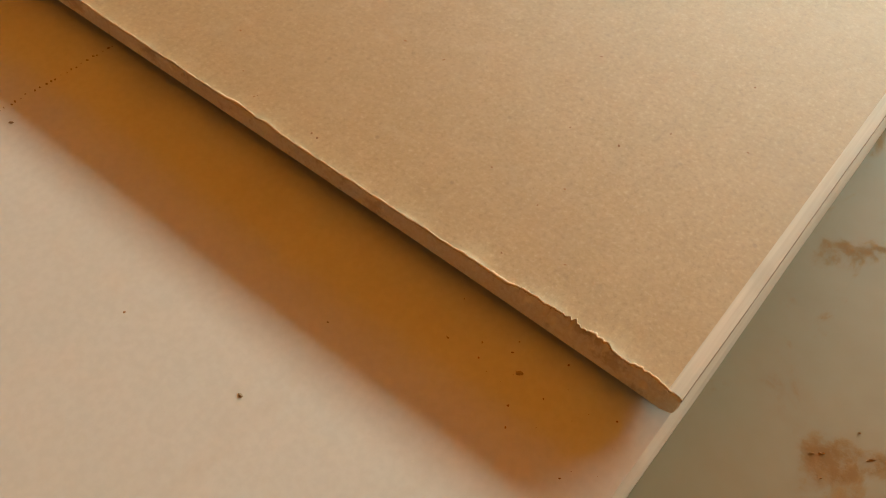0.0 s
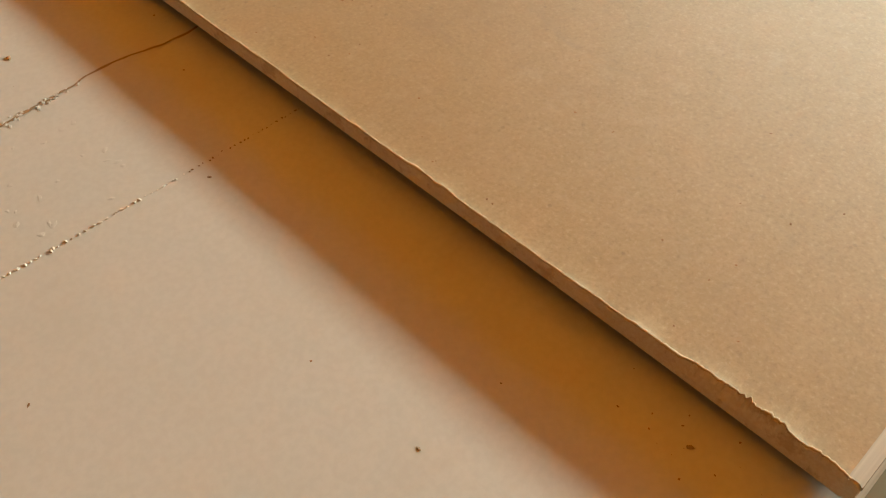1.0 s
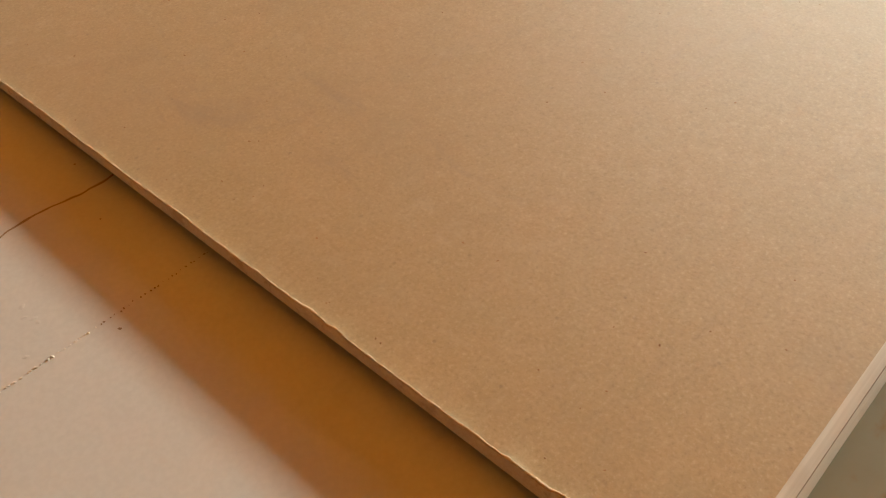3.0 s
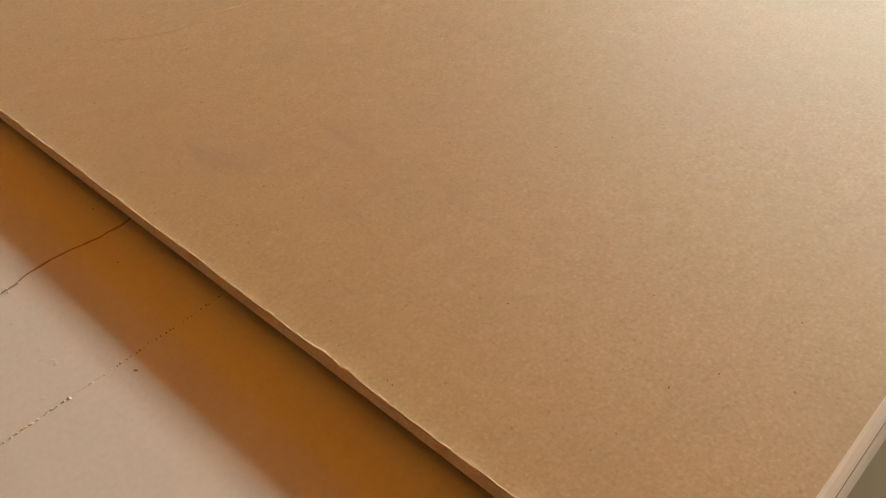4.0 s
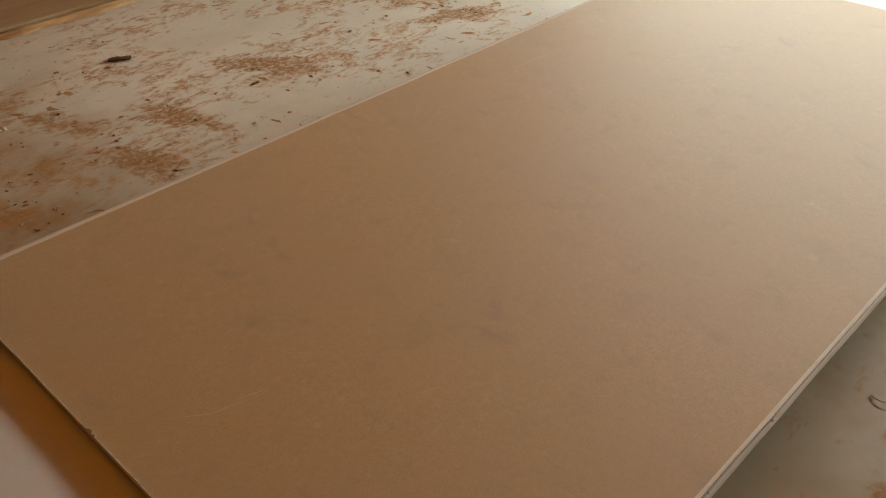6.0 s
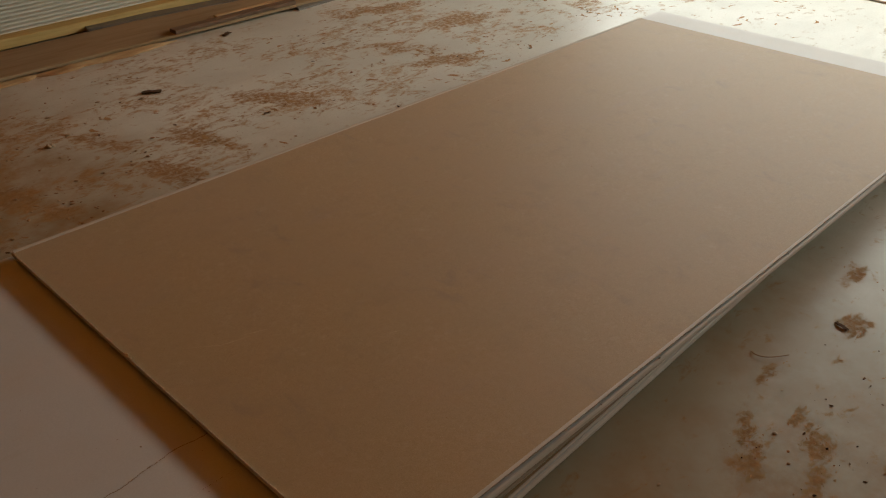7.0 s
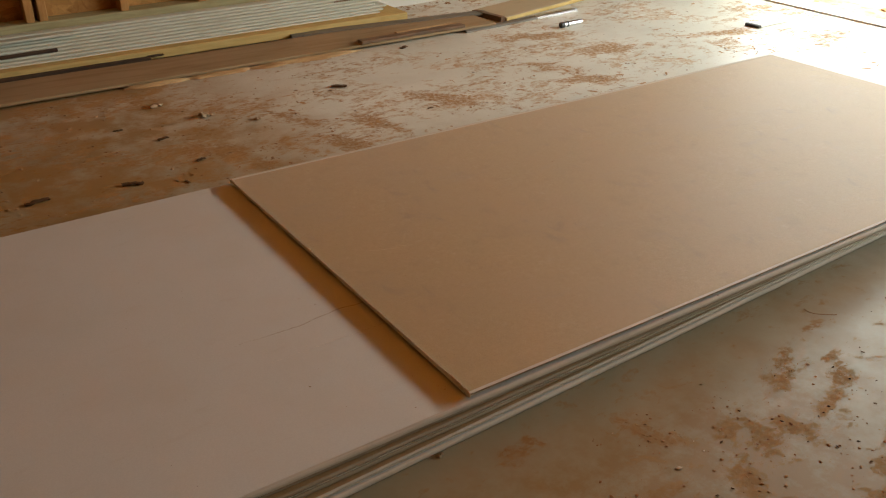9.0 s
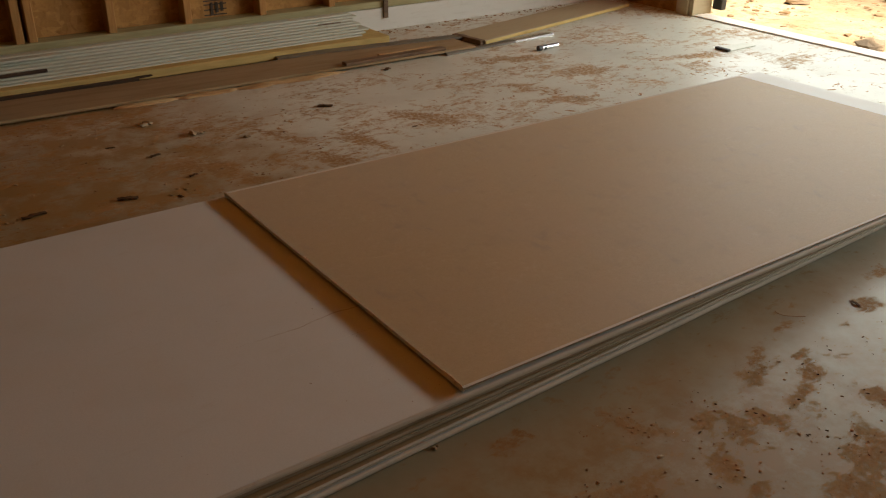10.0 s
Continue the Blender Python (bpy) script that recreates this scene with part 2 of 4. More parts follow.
    c = m.mix(m.math("MULTIPLY", m2, m.ramp(far_side, 0, 1, 0.85, 0.9)), c, m.mix(far_side, (0.33, 0.195, 0.078), (0.41, 0.22, 0.070)))
    c = m.mix(m.math("MULTIPLY", m3, m.ramp(far_side, 0, 1, 0.7, 0.8)), c, (0.26, 0.13, 0.042))
    m.color(c)
    h = m.math("ADD", m.math("MULTIPLY", m3, 0.8), m.math("ADD", m.math("MULTIPLY", m2, 0.5), m.math("MULTIPLY", fine, 0.04)))
    m.bump(h, 0.12, 0.0012)
    m.link(m.ramp(m.math("MAXIMUM", m2, m3), 0, 0.6, 0.42, 0.95), m.b.inputs["Roughness"])
    return m.m


def clay():
    m = Mat("orange_clay", rough=0.95, spec=0.15)
    a = m.noise(2.5, 6, 0.65)
    b = m.noise(30, 5, 0.65)
    c = m.mix(m.ramp(a, 0.3, 0.7), (0.49, 0.36, 0.215), (0.64, 0.51, 0.35))
    c = m.mix(m.ramp(b, 0.45, 0.75, 0, 0.6), c, (0.36, 0.21, 0.10))
    c = m.mix(m.ramp(m.noise(9, 7, 0.75, m.scaled(1, 0.5, 1)), 0.55, 0.66, 0, 0.75), c, (0.27, 0.15, 0.07))
    m.color(c)
    m.bump(m.math("ADD", a, m.math("MULTIPLY", b, 0.4)), 0.8, 0.03)
    return m.m


def wood(name, light, dark, rough=0.75, along=(1.0, 14.0, 14.0), scale=5.0):
    m = Mat(name, rough=rough, spec=0.3)
    grain = m.noise(scale, 5, 0.6, m.scaled(*along), 0.5)
    fine = m.noise(scale * 9, 4, 0.6, m.scaled(*along))
    blot = m.noise(4, 3, 0.5)
    c = m.mix(m.ramp(grain, 0.35, 0.68), light, dark)
    c = m.mix(m.ramp(fine, 0.5, 0.75, 0, 0.4), c, dark)
    c = m.mix(m.ramp(blot, 0.5, 0.75, 0, 0.35), c, tuple(0.72 * v for v in dark))
    c = m.mix(m.math("MULTIPLY", m.random(), 0.25), c, tuple(0.8 * v for v in dark))
    m.color(c)
    m.bump(m.math("ADD", grain, fine), 0.35, 0.001)
    return m.m


def strand_board():
    m = Mat("strand_board", rough=0.8, spec=0.25)
    v1 = m.cells(16, m.scaled(1.0, 1.0, 2.6))
    v2 = m.cells(22, m.scaled(2.4, 1.0, 1.0))
    f = m.noise(60, 4, 0.6)
    a = m.mix(v1.outputs["Color"], (0.34, 0.17, 0.055), (0.52, 0.29, 0.10))
    b = m.mix(v2.outputs["Color"], (0.27, 0.13, 0.04), (0.46, 0.25, 0.09))
    c = m.mix(m.ramp(m.noise(14, 3), 0.45, 0.55), a, b)
    c = m.mix(m.ramp(f, 0.45, 0.75, 0, 0.5), c, (0.26, 0.13, 0.05))
    m.color(c)
    m.bump(m.math("ADD", v1.outputs["Distance"], f), 0.5, 0.002)
    return m.m


def painted(name, col, dirt, rough=0.5):
    m = Mat(name, rough=rough, spec=0.4)
    s = m.noise(5, 5, 0.62, m.scaled(1, 8, 8))
    d = m.noise(30, 4, 0.6)
    c = m.mix(m.ramp(s, 0.5, 0.75, 0, 0.5), col, dirt)
    c = m.mix(m.ramp(d, 0.58, 0.75, 0, 0.5), c, dirt)
    c = m.mix(m.math("MULTIPLY", m.random(), 0.3), c, dirt)
    m.color(c)
    m.bump(s, 0.15, 0.001)
    return m.m


def steel(name, col, rough):
    m = Mat(name, rough=rough, metal=1.0)
    s = m.noise(20, 4, 0.6, m.scaled(1, 10, 10))
    m.color(m.mix(m.ramp(s, 0.35, 0.7), col, tuple(0.7 * v for v in col)))
    m.link(m.ramp(s, 0.3, 0.7, rough * 0.8, min(1, rough * 1.5)), m.b.inputs["Roughness"])
    return m.m


def crumbs(name, a, b, rough=0.9):
    m = Mat(name, rough=rough, spec=0.2)
    c = m.mix(m.island(), a, b)
    c = m.mix(m.ramp(m.noise(180, 3), 0.45, 0.75, 0, 0.5), c, tuple(0.6 * v for v in a))
    m.color(c)
    m.bump(m.noise(260, 3), 0.5, 0.001)
    return m.m


KRAFT, FACE, WRAP, GRIMY, GYPSUM = kraft_paper(), face_paper(), wrap_paper(), grimy_paper(), gypsum()
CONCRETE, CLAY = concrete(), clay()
FOLD = painted("dusty_folded_paper", (0.56, 0.50, 0.41), (0.46, 0.39, 0.30), 0.8)
GRIMESHADE = painted("edge_grime_and_shade", (0.30, 0.22, 0.135), (0.19, 0.13, 0.075), 0.9)
PINE = wood("raw_pine", (0.52, 0.34, 0.17), (0.40, 0.235, 0.105), along=(14, 14, 1))
TREATED = wood("treated_lumber", (0.40, 0.36, 0.20), (0.31, 0.27, 0.14))
BOARD = wood("dusty_brown_board", (0.36, 0.255, 0.145), (0.285, 0.185, 0.09), 0.85, along=(1.0, 9.0, 9.0), scale=3.0)
YELLOW = wood("yellow_pine_edge", (0.62, 0.46, 0.19), (0.50, 0.345, 0.12))
SPLINT = wood("fresh_split_wood", (0.58, 0.40, 0.21), (0.36, 0.20, 0.085), along=(1, 6, 6))
OSB = strand_board()
BOUNCEDECK = wood("unseen_bounce_deck", (0.70, 0.250, 0.019), (0.57, 0.19, 0.012), along=(1, 5, 1))
DIMWALL = wood("unseen_dim_wall", (0.12, 0.046, 0.009), (0.08, 0.03, 0.006), along=(5, 5, 1))
WHITEBOARD = painted("primed_board", (0.60, 0.62, 0.54), (0.42, 0.42, 0.32))
STEM = painted("pale_stem_concrete", (0.68, 0.67, 0.63), (0.50, 0.47, 0.41), 0.8)
LIGHTBLOCK = wood("unseen_dark_wall", (0.085, 0.033, 0.009), (0.05, 0.019, 0.005), along=(5, 5, 1))
TRIM = painted("tan_trim", (0.45, 0.375, 0.245), (0.36, 0.285, 0.17), 0.7)
SILL = painted("white_sill", (0.88, 0.86, 0.80), (0.70, 0.64, 0.54), 0.6)
GREYSTRIP = painted("grey_strip", (0.17, 0.15, 0.12), (0.075, 0.06, 0.045), 0.45)
RUST = wood("dark_rusty_strip", (0.20, 0.12, 0.07), (0.12, 0.07, 0.04), 0.6)
TIN = steel("bright_tin", (0.66, 0.66, 0.66), 0.3)
CHROME = steel("chrome", (0.82, 0.82, 0.84), 0.15)
BLACK = painted("black_plastic", (0.03, 0.03, 0.03), (0.06, 0.05, 0.04), 0.5)
DARKCHIP = crumbs("dark_chips", (0.05, 0.026, 0.012), (0.13, 0.065, 0.028))
PALECHIP = crumbs("pale_chips", (0.55, 0.46, 0.34), (0.38, 0.27, 0.17))
CLAYCRUMB = crumbs("clay_crumbs", (0.36, 0.18, 0.075), (0.22, 0.105, 0.045))
CLAYFLAKE = crumbs("dried_clay_flakes", (0.42, 0.245, 0.105), (0.31, 0.16, 0.06))
CLOD = crumbs("dry_clod", (0.46, 0.33, 0.20), (0.33, 0.215, 0.12))
LATHSHADE = wood("dark_lath_and_shade", (0.075, 0.042, 0.022), (0.04, 0.022, 0.012))
STONE = crumbs("grey_brown_stone", (0.24, 0.17, 0.11), (0.33, 0.25, 0.17))
INK = painted("dark_ink", (0.06, 0.045, 0.035), (0.12, 0.08, 0.05), 0.8)
LIP = painted("torn_paper_lip", (0.64, 0.50, 0.33), (0.54, 0.40, 0.25), 0.85)
PRICK = painted("raised_paper_pricks", (0.76, 0.73, 0.67), (0.62, 0.57, 0.49), 0.8)
SCRATCH = painted("pale_scratch", (0.52, 0.385, 0.23), (0.46, 0.325, 0.18), 0.8)
CRACK = painted("groove_dirt_and_shade", (0.27, 0.18, 0.10), (0.36, 0.26, 0.16), 0.95)


# ---- building helpers ----
def box(bm, x0, x1, y0, y1, z0, z1):
    vs = [bm.verts.new((x, y, z)) for z in (z0, z1) for x, y in ((x0, y0), (x1, y0), (x1, y1), (x0, y1))]
    for f in ((3, 2, 1, 0), (4, 5, 6, 7), (0, 1, 5, 4), (1, 2, 6, 5), (2, 3, 7, 6), (3, 0, 4, 7)):
        bm.faces.new([vs[i] for i in f])
    return vs


def soften(bm, width, segments=2):
    bmesh.ops.bevel(bm, geom=list(bm.edges), offset=width, segments=segments, affect="EDGES", profile=0.6)


def finish(name, bm, material, smooth=False):
    bmesh.ops.recalc_face_normals(bm, faces=bm.faces)
    me = bpy.data.meshes.new(name)
    bm.to_mesh(me)
    bm.free()
    me.materials.append(material)
    if smooth:
        for p in me.polygons:
            p.use_smooth = True
    return new(name, me)


def part(name, bm, material, parent, label="", smooth=False):
    ob = finish(name, bm, material, smooth)
    ob.parent = parent
    return tagged(ob, label)


def empty(name, label, category, group="", kind="", at=None):
    ob = new(name)
    ob.empty_display_size = 0.05
    if at is not None:
        ob.matrix_world = at
    return tagged(ob, label, category, group, kind)


def block(name, dims, material, label="", category="", kind="", bevel=0.0, group=""):
    bm = bmesh.new()
    box(bm, *dims)
    if bevel:
        soften(bm, bevel)
    return tagged(finish(name, bm, material), label, category, group, kind)


def plank(bm, length, width, thick, bevel=0.003, cuts=14, wander=0.0, seed=0, warp=0.0):
    """A board along x from 0, on z = 0, with slightly uneven edges."""
    r = random.Random(seed)
    ring = []
    for i in range(cuts + 1):
        x = length * i / cuts
        dy = wander * (r.random() - 0.5)
        lift = warp * math.sin(math.pi * i / cuts)
        b = bevel
        pts = [(0, b), (b, 0), (width - b, 0), (width, b), (width, thick - b), (width - b, thick), (b, thick), (0, thick - b)]
        ring.append([bm.verts.new((x, y + dy, z + lift)) for y, z in pts])
    for a, c in zip(ring, ring[1:]):
        for k in range(8):
            j = (k + 1) % 8
            bm.faces.new((a[k], a[j], c[j], c[k]))
    bm.faces.new(ring[0])
    bm.faces.new(ring[-1][::-1])


def lump(bm, at, size, r, flat=0.6):
    """A small angular crumb."""
    m = Matrix.Translation(at) @ Euler((0, 0, r.uniform(0, 6.28))).to_matrix().to_4x4()
    got = bmesh.ops.create_icosphere(bm, subdivisions=1, radius=1.0)
    for v in got["verts"]:
        k = 0.7 + 0.6 * r.random()
        v.co = m @ Vector((v.co.x * size[0] * k, v.co.y * size[1] * k, max(-0.6, v.co.z * k) * size[2] * flat))


# ---- the large structure ----
WALL_Y, DOOR_X, BACK_X, RIGHT_Y, CEIL = 3.296, 3.73, -1.75, -4.2, 2.7

floor_bm = bmesh.new()
for v in box(floor_bm, BACK_X, 3.74, RIGHT_Y, WALL_Y + 0.16, -0.14, 0.0):
    if v.co.x > 0:
        v.co.x = 3.822 + 0.021 * (v.co.y - 2.53)
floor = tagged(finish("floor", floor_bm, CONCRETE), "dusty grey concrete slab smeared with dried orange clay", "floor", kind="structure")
ground_bm = bmesh.new()
bmesh.ops.create_grid(ground_bm, x_segments=90, y_segments=90, size=1.0)
for v in ground_bm.verts:
    far = v.co.length
    s = 6 + 900 * max(0.0, far - 0.25) ** 3
    v.co.x, v.co.y = v.co.x * s + 6.5, v.co.y * s
    v.co.z = -0.06 + 0.05 * (noise.noise((v.co.x * 1.7, v.co.y * 1.7, 0)) + 0.5 * noise.noise((v.co.x * 5, v.co.y * 5, 3)))
ground = tagged(finish("ground", ground_bm, CLAY, True), "sunlit bare orange clay ground outside the garage", "ground", kind="structure")

# unseen ceiling, coloured to bounce warm orange light down
ceiling = block("ceiling", (BACK_X, 3.88, RIGHT_Y, WALL_Y + 0.16, CEIL, CEIL + 0.15), BOUNCEDECK,
                "unseen orange deck over the garage that bounces warm light", "ceiling", "structure")
# added unseen wall, dark and close, to cut the light from behind
wall_back = block("wall_back", (BACK_X - 0.15, BACK_X, RIGHT_Y - 0.15, WALL_Y + 0.16, -0.14, CEIL + 0.15), LIGHTBLOCK,
                  "unseen dark brown wall added behind the boards to block light", "wall", "structure")
# unseen side wall, kept dark so that little light bounces off it
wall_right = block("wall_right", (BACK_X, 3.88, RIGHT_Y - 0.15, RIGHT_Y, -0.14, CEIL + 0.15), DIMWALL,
                   "unseen dark brown side wall that keeps bounced light low", "wall", "structure")

# wall with the garage opening
OPEN_L, OPEN_R, HEAD = 2.58, -3.40, 2.02
wall_front = empty("wall_front", "strand board front wall round the wide garage opening", "wall", kind="structure")
for dims in ((DOOR_X, 3.88, OPEN_L, WALL_Y, 0.0, CEIL), (DOOR_X, 3.88, RIGHT_Y, OPEN_R, 0.0, CEIL), (DOOR_X, 3.88, OPEN_R, OPEN_L, HEAD, CEIL)):
    bm = bmesh.new()
    box(bm, *dims)
    part("wall_panel", bm, OSB, wall_front)

# jamb, sill
jamb = empty("door_jamb", "tan wooden jamb boards at the side of the opening", "door jamb", kind="structure")
for dims, mat, nm in (((3.700, 3.882, 2.545, 2.577, 0.002, HEAD), TRIM, "jamb_board"), ((3.685, 3.727, 2.58, 2.67, 0.002, HEAD), TRIM, "casing_board"),
                      ((3.886, 3.931, 2.47, 2.541, 0.03, HEAD), BLACK, "weather_strip")):
    bm = bmesh.new()
    box(bm, *dims)
    soften(bm, 0.003)
    part(nm, bm, mat, jamb)
sill_bm = bmesh.new()
plank(sill_bm, 5.9, 0.125, 0.008, 0.002, 40, 0.004, 3)
sill = tagged(finish("door_sill", sill_bm, SILL), "sun-bleached white sill strip along the slab's edge", "sill", kind="structure")
sill.matrix_world = Matrix.Translation((3.705, 2.535, 0.001)) @ Euler((0, 0, radians(-91.2))).to_matrix().to_4x4()

# framed wall on its concrete stem
stem_bm = bmesh.new()
box(stem_bm, BACK_X, DOOR_X, WALL_Y, WALL_Y + 0.15, 0.0, 0.127)
bmesh.ops.subdivide_edges(stem_bm, edges=[e for e in stem_bm.edges if abs(e.verts[0].co.x - e.verts[1].co.x) > 1], cuts=60)
for v in stem_bm.verts:
    v.co.y += 0.004 * noise.noise(v.co * 3)
stem = tagged(finish("wall_stem", stem_bm, STEM), "pale grey concrete stem under the framed wall", "wall", kind="structure")
wall_left = empty("wall_left", "unfinished stud wall with strand board sheathing", "wall", kind="structure")
bm = bmesh.new()
plank(bm, DOOR_X - BACK_X, 0.14, 0.038, 0.003, 30, 0.003, 5)
o = part("bottom_plate", bm, TREATED, wall_left, "greenish treated lumber plate")
o.location = (BACK_X, WALL_Y + 0.004, 0.129)
stud_bm = bmesh.new()
plank(stud_bm, CEIL - 0.168, 0.089, 0.038, 0.003, 6, 0.002, 6)
stud_mesh = None
xs = [-0.152, -0.094]
xs += [0.277, 0.662, 1.078, 1.498] + [1.90 + 0.4064 * k for k in range(5)] + [-0.58 - 0.406 * k for k in range(3)]
PINEX = wood("raw_pine_stud", (0.46, 0.25, 0.09), (0.36, 0.17, 0.055))
for x in xs:
    if stud_mesh is None:
        s = part("stud", stud_bm, PINEX, wall_left)
        stud_mesh = s.data
    else:
        s = new("stud", stud_mesh)
        s.parent = wall_left
    s.matrix_world = Matrix(((0, 0, 1, x), (0, 1, 0, WALL_Y + 0.012), (1, 0, 0, 0.168), (0, 0, 0, 1)))
bm = bmesh.new()
box(bm, BACK_X, DOOR_X, WALL_Y + 0.104, WALL_Y + 0.118, 0.168, CEIL)
part("sheathing", bm, OSB, wall_left, "orange strand board sheathing")
bm = bmesh.new()
for k in range(3):
    box(bm, 0.835 + 0.028 * k, 0.835 + 0.028 * k + 0.016, WALL_Y + 0.0995, WALL_Y + 0.1025, 0.185 + 0.006 * k, 0.245)
for z in (0.178, 0.205, 0.232, 0.252):
    box(bm, 0.80, 0.925, WALL_Y + 0.0995, WALL_Y + 0.1025, z, z + 0.006)
part("grade_stamp", bm, INK, wall_left, "dark unreadable stamp printed on the sheathing")
bm = bmesh.new()
box(bm, 1.845, 1.875, WALL_Y - 0.012, WALL_Y + 0.002, 0.07, 0.30)
soften(bm, 0.002)
strap = tagged(finish("anchor_strap", bm, RUST), "dark metal anchor strap on the concrete stem", "strap")


# ---- drywall stack ----
T, TOP_T, END_LIFT = 0.0158, 0.0095, 0.0070
JAGS = ((0.050, 0.020, 0.0030), (0.066, 0.008, 0.0020), (0.030, 0.010, 0.0015), (0.010, 0.008, 0.0020), (0.225, 0.010, 0.0014), (0.208, 0.006, 0.0010),
        (0.345, 0.010, 0.0007), (0.56, 0.006, 0.0012), (0.694, 0.007, 0.0060), (0.680, 0.004, 0.0045), (0.93, 0.02, 0.0012), (1.20, 0.012, 0.0030))


def torn(y):
    """How far the paper is torn back from the short edge."""
    d = 0.0005 * (noise.noise((y * 18, 1.0, 0.5)) + 0.7 * noise.noise((y * 75, 4.0, 0.5)) + 0.5 * noise.noise((y * 260, 2.0, 0.5)) + 0.5)
    for at, wide, deep in JAGS:
        k = (y - at) / wide
        if abs(k) < 1.6:
            edge = max(0.0, 1 - abs(k + 0.35 * noise.noise((y * 190, at, 3.0)))) ** 0.6
            d += deep * edge * (0.7 + 0.7 * abs(noise.noise((y * 330, 9.0, at))))
    d += 0.0022 * abs(noise.noise((y * 420, 6.0, 2.0))) * math.exp(-((y - 0.045) / 0.035) ** 2)
    d += 0.0009 * abs(noise.noise((y * 1100, 3.0, 5.0))) * (0.25 + math.exp(-((y - 0.045) / 0.04) ** 2))
    return max(0.0, d)


def lift(x, end):
    """The free end of a sheet stands up a little."""
    return end * max(0.0, 1 - x / 1.9) ** 1.6


def steps(a, b, fine, n_fine, n_rest):
    return [a + fine * i / n_fine for i in range(n_fine)] + [a + fine + (b - a - fine) * i / n_rest for i in range(n_rest + 1)]


def sheet(bm, xs, ys, zfun, edge=None):
    rows = [[bm.verts.new((x + (edge(y) if edge and i == 0 else 0), y, zfun(x, y, i))) for y in ys] for i, x in enumerate(xs)]
    for a, b in zip(rows, rows[1:]):
        for k in range(len(ys) - 1):
            bm.faces.new((a[k], b[k], b[k + 1], a[k + 1]))
    return rows


def half_round(bm, xs, y, side, z0, z1, out, lifted, wob, caps=True, face_down=False, band=""):
    """The paper-wrapped long edge of a sheet."""
    prof = [(-0.7, 1.0), (0.0, 0.998), (0.6, 0.97), (0.95, 0.84), (1.0, 0.66), (0.7, 0.40), (0.1, 0.18), (-0.6, 0.0)]
    if not face_down:
        prof = [(-0.9, 0.998), (-0.1, 0.95), (0.5, 0.86), (0.9, 0.70), (1.0, 0.45), (0.95, 0.2), (0.6, 0.03), (-0.2, 0.0)]
    prof = prof[:4] if band == "upper" else prof[3:] if band == "lower" else prof
    rows = []
    for x in xs:
        w = wob * noise.noise((x * 6, y * 3 + z0 * 90, 2.0))
        w *= min(1.0, (x - xs[0]) / 0.05)
        rows.append([bm.verts.new((x, y + side * o * out + w, z0 + (z1 - z0) * h + lifted(x))) for o, h in prof])
    for a, b in zip(rows, rows[1:]):
        for k in range(len(prof) - 1):
            bm.faces.new((a[k], a[k + 1], b[k + 1], b[k]))
    for row in (rows[0], rows[-1][::-1]) if caps else (rows[-1][::-1],):
        bm.faces.new([bm.verts.new(v.co) for v in row])


